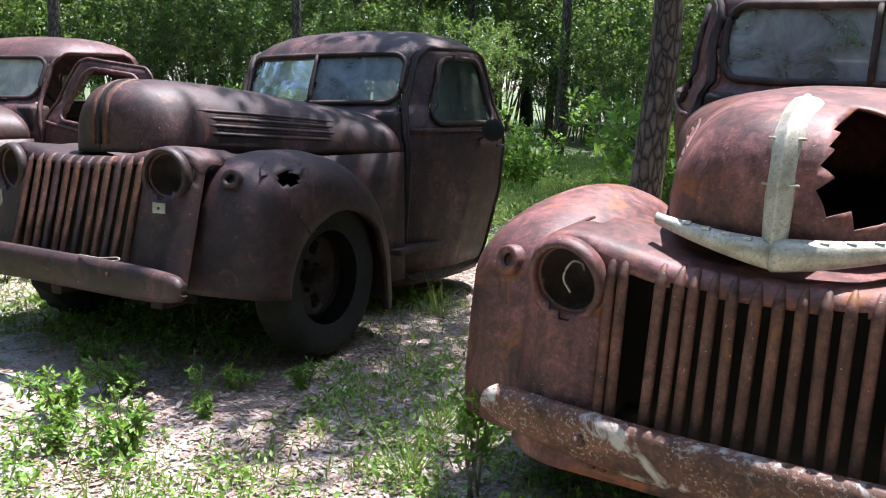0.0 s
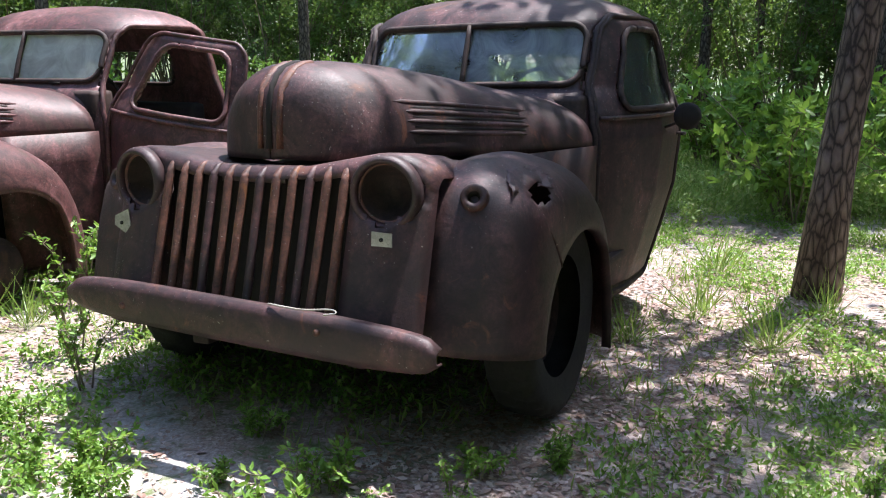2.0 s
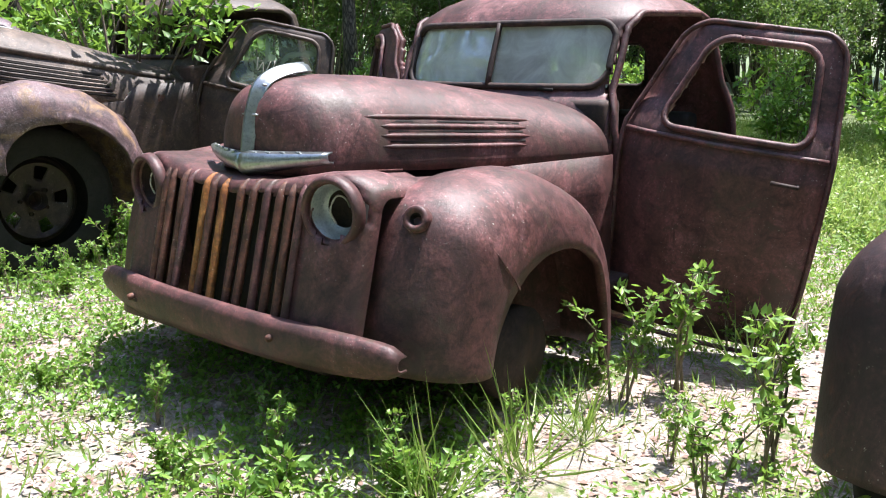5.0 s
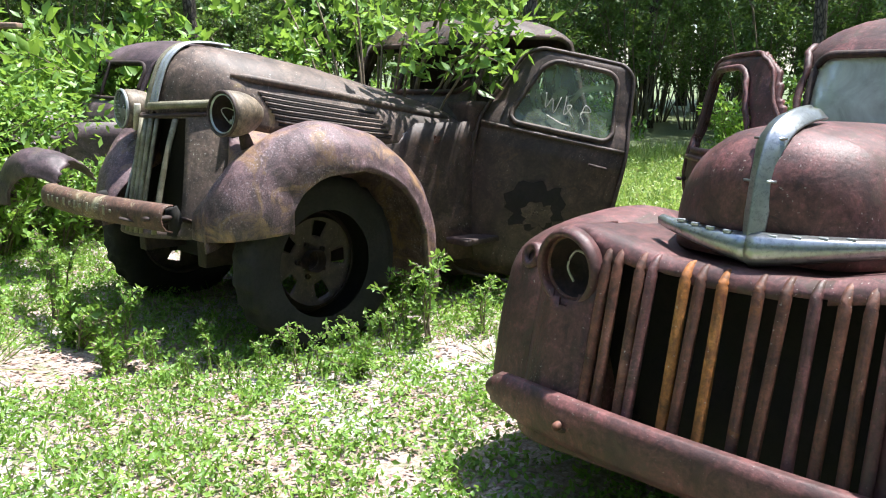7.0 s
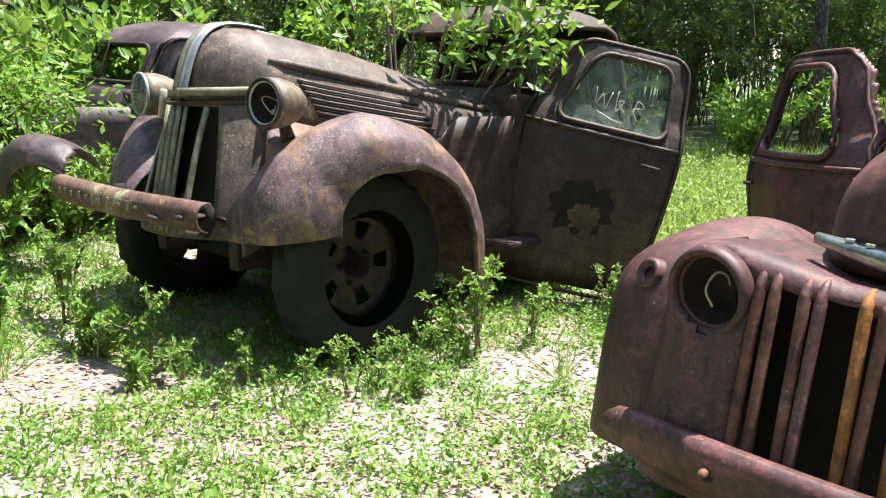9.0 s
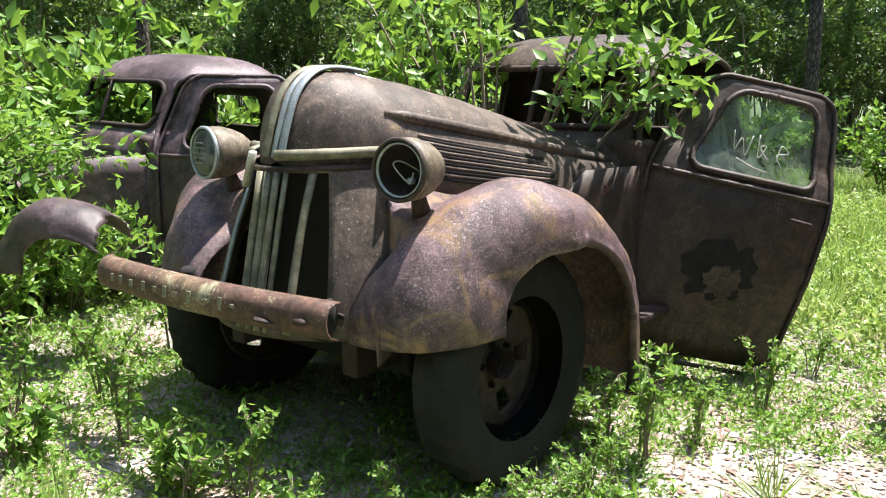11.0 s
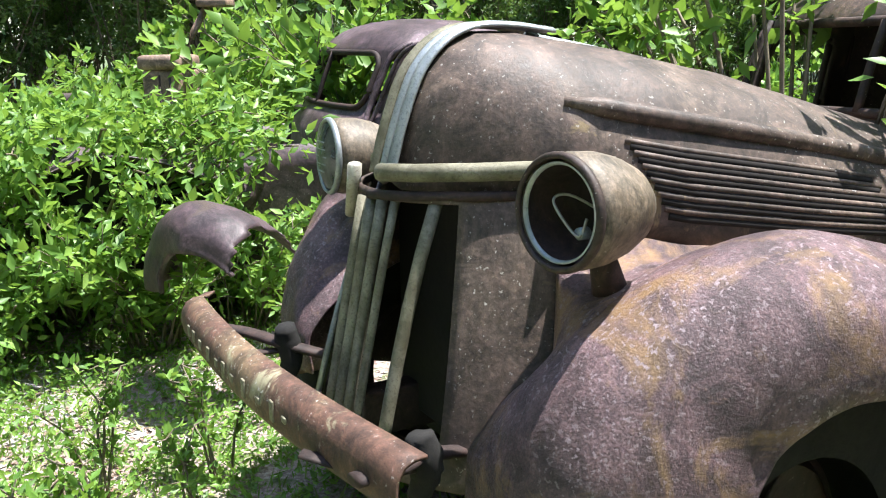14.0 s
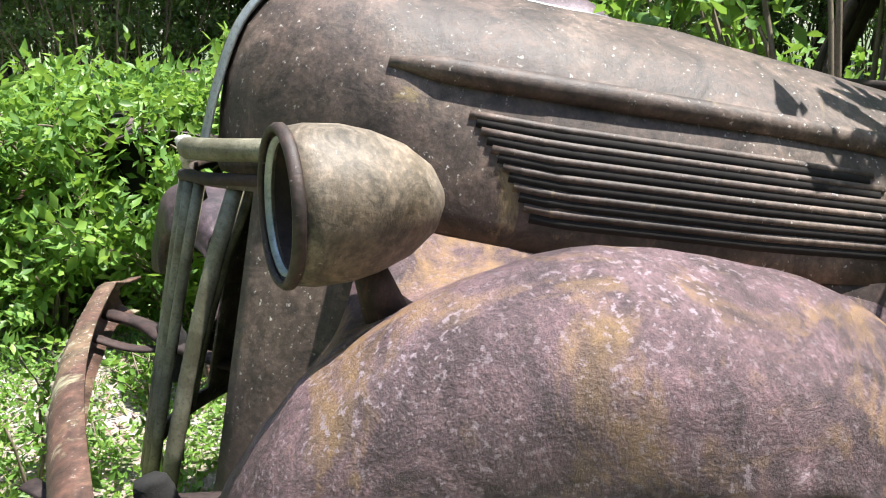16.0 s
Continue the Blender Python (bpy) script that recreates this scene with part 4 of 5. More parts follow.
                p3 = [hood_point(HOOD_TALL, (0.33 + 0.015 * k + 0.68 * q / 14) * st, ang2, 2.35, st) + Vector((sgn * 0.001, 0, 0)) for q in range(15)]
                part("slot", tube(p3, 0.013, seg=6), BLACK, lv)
        part("chassis_rail", box(sgn * 0.34 - 0.04, -0.05, 0.40, sgn * 0.34 + 0.04, 2.7, 0.54), RUST_DARK, truck)
        if detail or sgn < 0:
            wheel(truck, sgn * 0.76, 0.38, 0.43, 0.465, sgn, RUST_D_CAB)
        part("cowl_side", sheet([[(sgn * (0.48 + 0.175 * k / 8), 0.8 + (0.90 + cy) * k / 8, z) for z in (0.25, 0.5, 0.8, 0.98, 1.10)[:4 if k < 4 else 5]] + ([(sgn * (0.46 + 0.175 * k / 8), 0.8 + (0.90 + cy) * k / 8, 1.0)] if k < 4 else []) for k in range(9)]), cab_mat or mat, truck, solid=0.01)
    bump = new("bumper")
    bump.parent = truck
    rows = []
    for k in range(33):
        u = k / 32
        x = -0.82 + 1.38 * u
        yy = -0.345 - 0.08 * (1 - u) - 0.05 * math.sin(math.pi * u) + 0.9 * max(0, 0.06 - u)
        zz = 0.715 - 0.005 * u
        h = 0.068 * (1 if u > 0.05 else 0.8)
        rows.append([(x, yy + 0.05, zz + h), (x, yy + 0.022, zz + h * 0.98), (x, yy + 0.0, zz + h * 0.82), (x, yy - 0.016, zz + h * 0.45), (x, yy - 0.020, zz), (x, yy - 0.015, zz - h * 0.45), (x, yy + 0.002, zz - h * 0.82), (x, yy + 0.035, zz - h)])
    part("bumper_bar", sheet(rows), MOSS_BUMPER, bump, "rusted bumper bar with lichen and moss", solid=0.008)
    for k in range(11):
        x = -0.60 + 0.075 * k + 0.012 * math.sin(5 * k)
        u = (x + 0.82) / 1.38
        yy, zz = -0.345 - 0.08 * (1 - u) - 0.05 * math.sin(math.pi * u) - 0.021, 0.72
        h = 0.016 + 0.009 * math.sin(3 * k)
        part("pale_scuff", box(x - 0.011, yy - 0.002, zz - h, x + 0.011, yy + 0.004, zz + h, 0.002), LICHEN_TRIM, bump)
    for sgn in (-1, 1):
        part("bumper_iron", tube(spline([(sgn * 0.56 - 0.10, -0.40, 0.71), (sgn * 0.50 - 0.06, -0.30, 0.70), (sgn * 0.40, -0.22, 0.69), (sgn * 0.31, -0.02, 0.62)], 12), 0.026, seg=8, flat=0.5), RUST_DARK, bump)
        part("iron_strap", tube(spline([(sgn * 0.40 - 0.12, -0.44, 0.70), (sgn * 0.42 - 0.05, -0.33, 0.67), (sgn * 0.42, -0.22, 0.675)], 10), 0.02, seg=8, flat=0.35), RUST_DARK, bump)
        rag = tube(spline([(sgn * 0.41, -0.235, 0.745), (sgn * 0.415, -0.225, 0.70), (sgn * 0.405, -0.22, 0.65), (sgn * 0.40, -0.235, 0.60)], 12), [0.022 + 0.014 * math.sin(0.5 + 0.24 * q) for q in range(12)], seg=10)
        for v in rag.verts:
            v.co += 0.008 * noise.noise_vector(v.co * 45)
        part("rag", rag, RUBBER, bump, "dark frayed rag tied round the bumper iron")
    build_cab(truck, [(k[0], k[1], k[2], k[3] * narrow, k[4] * narrow) for k in LEVELS], cab_cy, cab_mat or mat, None, ws=(0.60 * narrow, 1.275, 1.57), door_open=door_open, droop=droop, door_glass=door_glass, **extra)
    # black block filling the engine bay in place of its shade
    part("bay_shade_box", box(-0.42, 0.20, 0.35, 0.42, 1.4 + cy, 0.97), BLACK, truck)
    return truck


LICHEN_SHELL = rust("lichen_lamp_shell", (0.07, 0.05, 0.025), (0.19, 0.16, 0.11), (0.31, 0.275, 0.21), (0.17, 0.12, 0.04), 0.4, 0.5, 0.3)

# ---- the row of trucks ----
def parked(x, y, dz, rx, ry, rz):
    """A pose that tilts a truck about the middle between its headlights."""
    return pose(x, y, dz + 0.95) @ pose(0, 0, 0, 0, 0, rz) @ pose(0, 0, 0, rx, ry, 0) @ pose(0, 0, -0.95)


truck_red = jailbar_truck("red-brown rusted pickup truck with cream hood trim and torn hood", parked(1.092, 2.405, -0.045, 9.5, 0, -31.5), RUST_A, 0.0, GLASS_B,
                          {k: RUST_BAR for k in range(15)}, [-0.405, -0.37, -0.265, -0.215, -0.175, -0.125, -0.075, -0.015, 0.04, 0.095, 0.15, 0.205, 0.265, 0.325, 0.385], bumper=(0.84, 0.56, -0.27, PAINT_BUMPER, 0.0, 0.10),
                          hood_skip=lambda c: not (0.10 < c.x < 0.36 and 0.03 < c.y < 0.34 and c.z > 1.12 + 0.025 * math.sin(c.x * 50) and c.x - 0.10 > 0.35 * (c.z - 1.30)), lift=0.055)
chrome_crest(truck_red, 0.0, CREAM_TRIM, CREAM_TRIM, 0.05)
truck_maroon = jailbar_truck("dark maroon rusted pickup truck with dented front fender", parked(-1.4625, 4.373, 0.015, 0, -2.6, -28.2), RUST_B, 0.06, GLASS_B,
                             {k: RUST_BAR for k in (0, 2, 5, 7, 10, 11)}, bumper=(0.775, 0.52, -0.31, RUST_B, -0.03, 0.01), door_glass=(GLASS_DARK, GLASS_DARK), hl_wired=(False, False), lift=0.025,
                             fender_skip=lambda c: Vector(((c.x - 0.93) * 0.9, (c.y - 0.285) * 0.55, c.z - 0.915)).length > 0.040 + 0.022 * noise.noise(c * 12))
truck_wine = jailbar_truck("wine-red rusted pickup truck with chrome hood crest and open doors", parked(-4.2175, 5.662, -0.095, 1.0, -1.4, -27.0), RUST_C, -0.05, GLASS_C,
                           {0: RUST_BAR, 2: RUST_BAR, 4: RUST_YELLOW, 5: RUST_BAR, 6: RUST_YELLOW, 10: RUST_BAR, 11: RUST_BAR}, [-0.40, -0.36, -0.285, -0.245, -0.14, -0.095, -0.03, 0.07, 0.14, 0.215, 0.285, 0.345, 0.40],
                           wheels=False, bumper=(0.855, 0.525, -0.27, RUST_C, -0.012, 0.10), door_open=(40, 70), droop=(3, 8), lift=0.02)
chrome_crest(truck_wine, 0.0, CHROME, CHROME, 0.04, 0.065)
truck_tall = tall_nose_truck("olive-brown rusted pickup truck with free-standing headlights and open door", parked(-7.157, 7.233, 0.0, 0, -1.0, -27.0), RUST_D, RUST_D_FENDER, 0.0,
                             door_open=(0, 40), droop=(0, 12.5), door_glass=(None, GLASS_D), narrow=0.90, cab_cy=0.0, cab_mat=RUST_D_CAB, rust_hole_shade=True,
                             scratches=[[(0.36, 1.36), (0.37, 1.27), (0.40, 1.33), (0.42, 1.25), (0.45, 1.35)], [(0.48, 1.36), (0.48, 1.25), (0.52, 1.31), (0.49, 1.30), (0.54, 1.24)],
                                        [(0.58, 1.25), (0.60, 1.33), (0.64, 1.30), (0.58, 1.28), (0.61, 1.22)], [(0.38, 1.23), (0.46, 1.20), (0.53, 1.19)]])
MAUVE_AT = parked(-10.43, 8.17, -0.12, 0, 0, -33.0)
truck_mauve = tall_nose_truck("mauve rusted pickup truck overgrown with vines", MAUVE_AT, RUST_E, RUST_E, 0.0, detail=False, door_open=(0, 30), lamps=False, nose=False, left_fender=MAUVE_AT.inverted() @ pose(-8.62, 7.85, 0.71, 0, 0, -82) @ Matrix.Scale(0.72, 4) @ Matrix.Translation((-0.8, -0.45, -0.9)))


# ---- ground ----
def ground_z(x, y):
    return 0.03 * noise.noise(Vector((x * 0.35, y * 0.35, 0))) + 0.012 * noise.noise(Vector((x * 1.7, y * 1.7, 3))) + 0.012


def build_ground():
    xs = sorted({-400, -200, -100, -60, 60, 100, 200, 400} | {round(-40 + 0.5 * k, 2) for k in range(161)} | {round(-14 + 0.125 * k, 3) for k in range(161)})
    ys = sorted({-400, -200, -100, -60, 60, 100, 200, 400} | {round(-40 + 0.5 * k, 2) for k in range(181)} | {round(0 + 0.125 * k, 3) for k in range(113)})
    rows = [[(x, y, ground_z(x, y)) for y in ys] for x in xs]
    me = bpy.data.meshes.new("ground")
    ny = len(ys)
    verts = [p for r in rows for p in r]
    faces = [(i * ny + j, (i + 1) * ny + j, (i + 1) * ny + j + 1, i * ny + j + 1) for i in range(len(xs) - 1) for j in range(ny - 1)]
    me.from_pydata(verts, [], faces)
    me.polygons.foreach_set("use_smooth", [True] * len(faces))
    me.materials.append(GROUND)
    tagged(new("ground", me), "sandy woodland ground with leaf litter", "ground", kind="structure")


build_ground()


# ---- plants ----
def leaf_mesh(name, base, along, normal, length, width, material, fold=0.25):
    """Many leaves: arrays of base points, directions and normals; each a folded, pointed blade of four triangles."""
    along = along / np.linalg.norm(along, axis=1, keepdims=True)
    side = np.cross(along, normal)
    side /= np.linalg.norm(side, axis=1, keepdims=True) + 1e-9
    nrm = np.cross(side, along)
    L, W = length[:, None], width[:, None]
    mid = base + along * L * 0.45 - nrm * W * fold
    tip = base + along * L - nrm * L * 0.12
    lft = base + along * L * 0.42 + side * W * 0.5
    rgt = base + along * L * 0.42 - side * W * 0.5
    verts = np.stack([base, lft, mid, rgt, tip], 1).reshape(-1, 3)
    n = len(base)
    o = (np.arange(n) * 5)[:, None, None]
    faces = (np.array([[0, 2, 1], [0, 3, 2], [1, 2, 4], [2, 3, 4]])[None] + o).reshape(-1, 3)
    return raw_mesh(name, verts, faces, material)


def raw_mesh(name, verts, faces, material):
    me = bpy.data.meshes.new(name)
    k = faces.shape[1]
    me.vertices.add(len(verts))
    me.vertices.foreach_set("co", np.ascontiguousarray(verts, dtype=np.float32).ravel())
    me.loops.add(faces.size)
    me.loops.foreach_set("vertex_index", faces.astype(np.int32).ravel())
    me.polygons.add(len(faces))
    me.polygons.foreach_set("loop_start", np.arange(len(faces), dtype=np.int32) * k)
    me.update(calc_edges=True)
    me.validate()
    me.materials.append(material)
    return me


rng = np.random.default_rng(7)


def dirs(n, up=0.0):
    d = rng.normal(size=(n, 3))
    d[:, 2] += up
    return d / np.linalg.norm(d, axis=1, keepdims=True)


def bush(name, height, spread, stems, leaves, leaf_len, material, shape=1.0):
    """A shrub: stems that fork from the foot and leaves set along the twigs."""
    root = new(name)
    bm = bmesh.new()
    spots, ways = [], []
    for s in range(stems):
        a = rng.uniform(0, 2 * math.pi)
        out = spread * math.sqrt(rng.uniform(0.05, 1))
        h = height * rng.uniform(0.55, 1.0)
        foot = Vector((0.15 * spread * math.cos(a), 0.15 * spread * math.sin(a), -0.03))
        top = Vector((out * math.cos(a), out * math.sin(a), h))
        bend = Vector((0.5 * top.x + rng.uniform(-0.1, 0.1) * height, 0.5 * top.y + rng.uniform(-0.1, 0.1) * height, 0.62 * h))
        line = spline([foot, bend, top], 7)
        tube(line, [0.010 * height ** 0.5 * (1 - 0.12 * k) for k in range(7)], seg=5, bm=bm)
        for k in range(2, 7):
            for q in range(3):
                d = Vector(dirs(1, 0.4)[0]) * rng.uniform(0.10, 0.28) * spread
                end = line[k] + d
                tube([line[k], end], [0.004, 0.0015], seg=4, bm=bm, cap=False)
                for f in np.linspace(0.25, 1, 4):
                    spots.append(line[k].lerp(end, f))
                    ways.append(d)
    part("stem", bm, TWIG, root)
    per = max(1, leaves // len(spots))
    base = np.repeat(np.array([tuple(p) for p in spots]), per, 0)
    way = np.repeat(np.array([tuple(v) for v in ways]), per, 0)
    base = base + rng.normal(size=base.shape) * 0.03 * spread
    base[:, 2] = np.maximum(base[:, 2], 0.02)
    n = len(base)
    along = way / (np.linalg.norm(way, axis=1, keepdims=True) + 1e-9) * 0.7 + dirs(n, 0.1)
    nr = dirs(n, 1.6)
    ln = leaf_len * rng.uniform(0.6, 1.25, n)
    ob = new("leaves", leaf_mesh("leaves", base, along, nr, ln, ln * 0.48, material))
    ob.parent = root
    return root


def tree(name, height, radius, crown_from, crown_r, clumps, leaves, leaf_len, bark, leaf, lean=0.0):
    """A tree: tapered trunk, limbs, and a crown of leaf clumps with gaps."""
    root = new(name)
    trunk = [Vector((lean * (k / 10) ** 1.4 * height + 0.05 * math.sin(k), 0.05 * math.cos(k * 1.3), -0.1 + height * k / 10)) for k in range(11)]
    bm = tube(trunk, [radius * (1.25 if k == 0 else 1.0) * (1 - 0.085 * k) for k in range(11)], seg=14)
    part("trunk", bm, bark, root)
    bm = bmesh.new()
    base, way = [], []
    for c in range(clumps):
        h = crown_from + (height - crown_from) * rng.uniform(0, 1) ** 0.9
        k = h / height * 10
        at = trunk[min(9, int(k))].lerp(trunk[min(10, int(k) + 1)], k % 1)
        a = rng.uniform(0, 2 * math.pi)
        f = (h - crown_from) / (height - crown_from)
        reach = crown_r * (0.35 + 0.65 * math.sin(math.pi * min(1, 0.25 + 0.75 * f))) * rng.uniform(0.45, 1.0)
        end = at + Vector((reach * math.cos(a), reach * math.sin(a), 0.25 * reach + rng.uniform(-0.3, 0.3)))
        midp = at.lerp(end, 0.5) + Vector((0, 0, 0.12 * reach))
        tube(spline([at, midp, end], 5), [0.22 * radius * (1 - 0.2 * q) for q in range(5)], seg=5, bm=bm, cap=False)
        m = leaves // clumps
        off = rng.normal(size=(m, 3)) * np.array([0.30, 0.30, 0.20]) * crown_r * 0.55
        pts = np.array(tuple(end)) + off
        base.append(pts)
        way.append(off + dirs(m, -0.2) * 0.3)
    part("limbs", bm, bark, root)
    base, way = np.concatenate(base), np.concatenate(way)
    n = len(base)
    ln = leaf_len * rng.uniform(0.6, 1.3, n)
    ob = new("crown", leaf_mesh("crown", base, way + dirs(n) * 0.3, dirs(n, 1.2), ln, ln * 0.55, leaf))
    ob.parent = root
    return root


def scatter(proto, label, category, group, places, smin=0.8, smax=1.25):
    """Copies of a plant at the given ground spots; the first one takes the first spot."""
    for k, (x, y, s) in enumerate(places):
        sc = s * rng.uniform(smin, smax)
        m = pose(x, y, ground_z(x, y) - 0.01, 0, 0, rng.uniform(0, 360)) @ Matrix.Scale(sc, 4)
        if k == 0:
            proto.matrix_world = m
            tagged(proto, label, category, group)
            first = proto
        else:
            ob = copy_thing(first, m)
            ob.matrix_basis = m


# far wood all round: trunks and crowns; its southern arc is unseen and added
def ring(n, r0, r1, a0=0, a1=360, cx=-4.0, cy=6.0, s=1.0):
    out = []
    for k in range(n):
        a = radians(a0 + (a1 - a0) * (k + rng.uniform(0.1, 0.9)) / n)
        r = rng.uniform(r0, r1)
        out.append((cx + r * math.cos(a), cy + r * math.sin(a), s))
    return out


oak = tree("oak_tree", 13, 0.22, 3.4, 3.6, 52, 8500, 0.20, BARK_DARK, LEAF_DARK)
# second ring: unseen oaks added behind the camera to dim the sky
scatter(oak, "tall dark-barked oak in the wood", "tree", "trees of the wood", ring(60, 18, 38, -10, 190) + ring(30, 13, 24, 190, 350))
# real trunk; the low crown is out of view, sized to shade the maroon truck
near_pine = tree("pine_tree", 9.0, 0.125, 5.2, 1.4, 22, 2700, 0.16, BARK, LEAF_DARK)
scatter(near_pine, "pine with plated scaly bark beside the trucks", "tree", "pines beside the trucks", [(1.67, 6.42, 1.0)], 0.98, 1.02)
pine = tree("pine_tree", 17, 0.12, 8.5, 2.6, 30, 3600, 0.22, BARK, LEAF_DARK)
scatter(pine, "straight tall pine with scaly bark", "tree", "pines of the wood", ring(26, 12.5, 24, 5, 185), 0.95, 1.1)
under = bush("understorey_shrub", 3.6, 2.0, 14, 6500, 0.10, LEAF_MID)
# last ring: unseen shrubs that close off light from behind the camera
scatter(under, "tall green understorey shrub in the shade", "shrub", "understorey shrubs", ring(74, 14, 22, -5, 185) + [(x, y, 1.7) for x, y, _ in ring(76, 23, 36, -8, 188)] + ring(24, 12, 17, 185, 355))
sunny = bush("leafy_bush", 1.3, 1.0, 15, 2400, 0.125, LEAF_BRIGHT)
scatter(sunny, "bright green leafy bush in sun", "bush", "sunlit bushes", [(3.4, 8.2, 0.8), (2.6, 9.0, 0.8), (4.3, 9.5, 1.0), (1.2, 11.8, 0.8), (-0.8, 14.5, 0.9), (-2.6, 16.2, 0.9), (0.5, 13.5, 1.0), (3.0, 12.4, 1.0), (5.5, 11.5, 1.1), (-4.4, 16.5, 0.9), (-6.5, 17.0, 1.0),
        (-8.0, 12.2, 1.1), (-9.0, 12.8, 1.2), (-11.3, 11.8, 1.3), (-12.5, 12.6, 1.2), (-10.9, 6.9, 0.5), (-11.6, 7.7, 0.55), (-12.4, 9.2, 0.6), (-10.2, 10.8, 1.0), (-12.0, 10.2, 0.7), (-14.5, 11.5, 1.3), (-10.6, 7.55, 0.75), (-10.0, 8.2, 0.7), (-9.75, 8.75, 0.65), (-11.2, 7.7, 0.8), (-11.2, 8.4, 0.75), (-9.45, 8.15, 0.62), (-9.3, 8.6, 0.5), (-9.2, 9.3, 0.5)])


# ---- grass, sprigs and leaf litter ----
def spots(n, x0, x1, y0, y1):
    return np.stack([rng.uniform(x0, x1, n), rng.uniform(y0, y1, n)], 1)


def zs_of(p):
    return np.array([ground_z(a, b) for a, b in p])


def patchy(p, scale, seed, lo):
    return np.array([noise.noise(Vector((a * scale, b * scale, seed))) > lo for a, b in p])


def litter(n, x0, x1, y0, y1):
    p = spots(n, x0, x1, y0, y1)
    p = p[patchy(p, 0.8, 11, -0.35)]
    n = len(p)
    base = np.column_stack([p, zs_of(p) + rng.uniform(0.001, 0.008, n)])
    al = dirs(n)
    al[:, 2] *= 0.12
    ln = rng.uniform(0.015, 0.046, n)
    ob = new("leaf_litter", leaf_mesh("leaf_litter", base, al, dirs(n, 4.0), ln, ln * 0.55, LITTER, 0.15))
    tagged(ob, "dry brown fallen leaves on sand", "leaf litter", kind="stuff")


litter(70000, -10.5, -3.0, 2.4, 9.8)
litter(42000, -3.0, 3.0, 1.4, 9.5)
litter(34000, -1.2, 1.6, 2.6, 7.0)


def grass(n, x0, x1, y0, y1, h, lo, seed, name, label, mat=GRASS):
    p = spots(n, x0, x1, y0, y1)
    p = p[patchy(p, 0.7, seed, lo)]
    n = len(p)
    base = np.column_stack([p, zs_of(p) - 0.004])
    al = dirs(n, 1.3)
    ln = h * rng.uniform(0.5, 1.4, n)
    ob = new(name, leaf_mesh(name, base, al, dirs(n), ln, np.full(n, 0.006) + ln * 0.03, mat, 0.1))
    tagged(ob, label, "grass", kind="stuff")


grass(70000, -11, 4, 1.6, 10, 0.075, -0.06, 5, "grass", "thin short woodland grass in patches")
grass(24000, -11, 4, -2.5, 1.6, 0.075, -0.06, 5, "grass", "thin short grass on the open sand")
grass(120000, -14, 8, 9.3, 18, 0.26, -0.6, 9, "tall_grass", "tall green meadow grass behind the trucks", MEADOW)


def sprigs(n, x0, x1, y0, y1, lo, seed, size, per, name, mat):
    p = spots(n, x0, x1, y0, y1)
    p = p[patchy(p, 0.9, seed, lo)]
    n = len(p)
    z = zs_of(p)
    base = np.repeat(np.column_stack([p, z]), per, 0)
    m = len(base)
    hgt = np.repeat(rng.uniform(0.3, 1.0, n), per) * size
    base = base + np.column_stack([rng.normal(size=(m, 2)) * 0.035, rng.uniform(0.05, 1, m) * hgt])
    ln = rng.uniform(0.018, 0.045, m) * (0.7 + size * 2)
    ob = new(name, leaf_mesh(name, base, dirs(m, 0.25), dirs(m, 2.0), ln, ln * 0.5, mat))
    tagged(ob, "low green weeds with small leaves", "weeds", kind="stuff")


sprigs(7000, -3.2, 3, 1.4, 9.8, -0.05, 21, 0.10, 15, "low_weeds", LEAF_BRIGHT)
sprigs(13500, -11.5, -3.2, 1.8, 9.8, -0.28, 22, 0.10, 15, "low_weeds", LEAF_BRIGHT)
sprigs(9500, -14, 6, 8.8, 15.5, -0.45, 33, 0.32, 22, "tall_weeds", MEADOW)


# ---- single plants among the trucks ----
def truck_spot(truck, x, y, z):
    return truck.matrix_world @ Vector((x, y, z))


weed = bush("tall_weed", 0.62, 0.24, 4, 260, 0.05, LEAF_BRIGHT)
places = []
for tr, pts in ((truck_tall, ((1.14, 0.80, 1.1), (1.16, 0.12, 0.42), (1.20, 0.30, 0.50), (1.15, 0.55, 0.55), (1.0, -0.12, 0.38), (1.05, -0.30, 0.40), (0.85, -0.42, 0.35), (1.15, 0.0, 0.45), (0.55, -0.45, 0.35), (0.0, -0.55, 0.4), (1.02, 0.72, 0.75), (1.22, 1.15, 0.6), (1.12, 0.40, 0.5), (0.75, -0.25, 0.45), (1.30, 1.7, 0.55), (0.2, -0.45, 0.6), (-0.5, -0.5, 0.7), (-1.0, -0.3, 1.0), (1.35, 2.3, 0.6), (-1.35, 0.3, 1.0), (-1.0, -0.7, 0.8))),
                (truck_maroon, ((0.88, -0.22, 0.42), (0.42, -0.36, 0.30), (0.72, -0.52, 0.36), (-0.5, -0.42, 0.3), (-0.95, -0.05, 0.7), (-1.25, 0.6, 0.9), (-1.3, 0.2, 0.7))),
                (truck_wine, ((1.05, 0.35, 0.5), (1.15, 0.9, 0.7), (1.25, 1.2, 0.8), (0.5, -0.35, 0.5), (0.85, -0.15, 0.55), (-0.1, -0.4, 0.4), (1.3, 1.7, 0.7), (1.5, 0.6, 0.5), (-1.2, 0.6, 0.7))),
                (truck_red, ((-0.9, 0.5, 0.6), (-0.95, 0.1, 0.7), (-1.15, 0.7, 0.5), (-0.95, 1.1, 0.6), (-0.6, -0.3, 0.4)))):
    for x, y, s in pts:
        p = truck_spot(tr, x, y, 0.5)
        places.append((p.x, p.y, s))
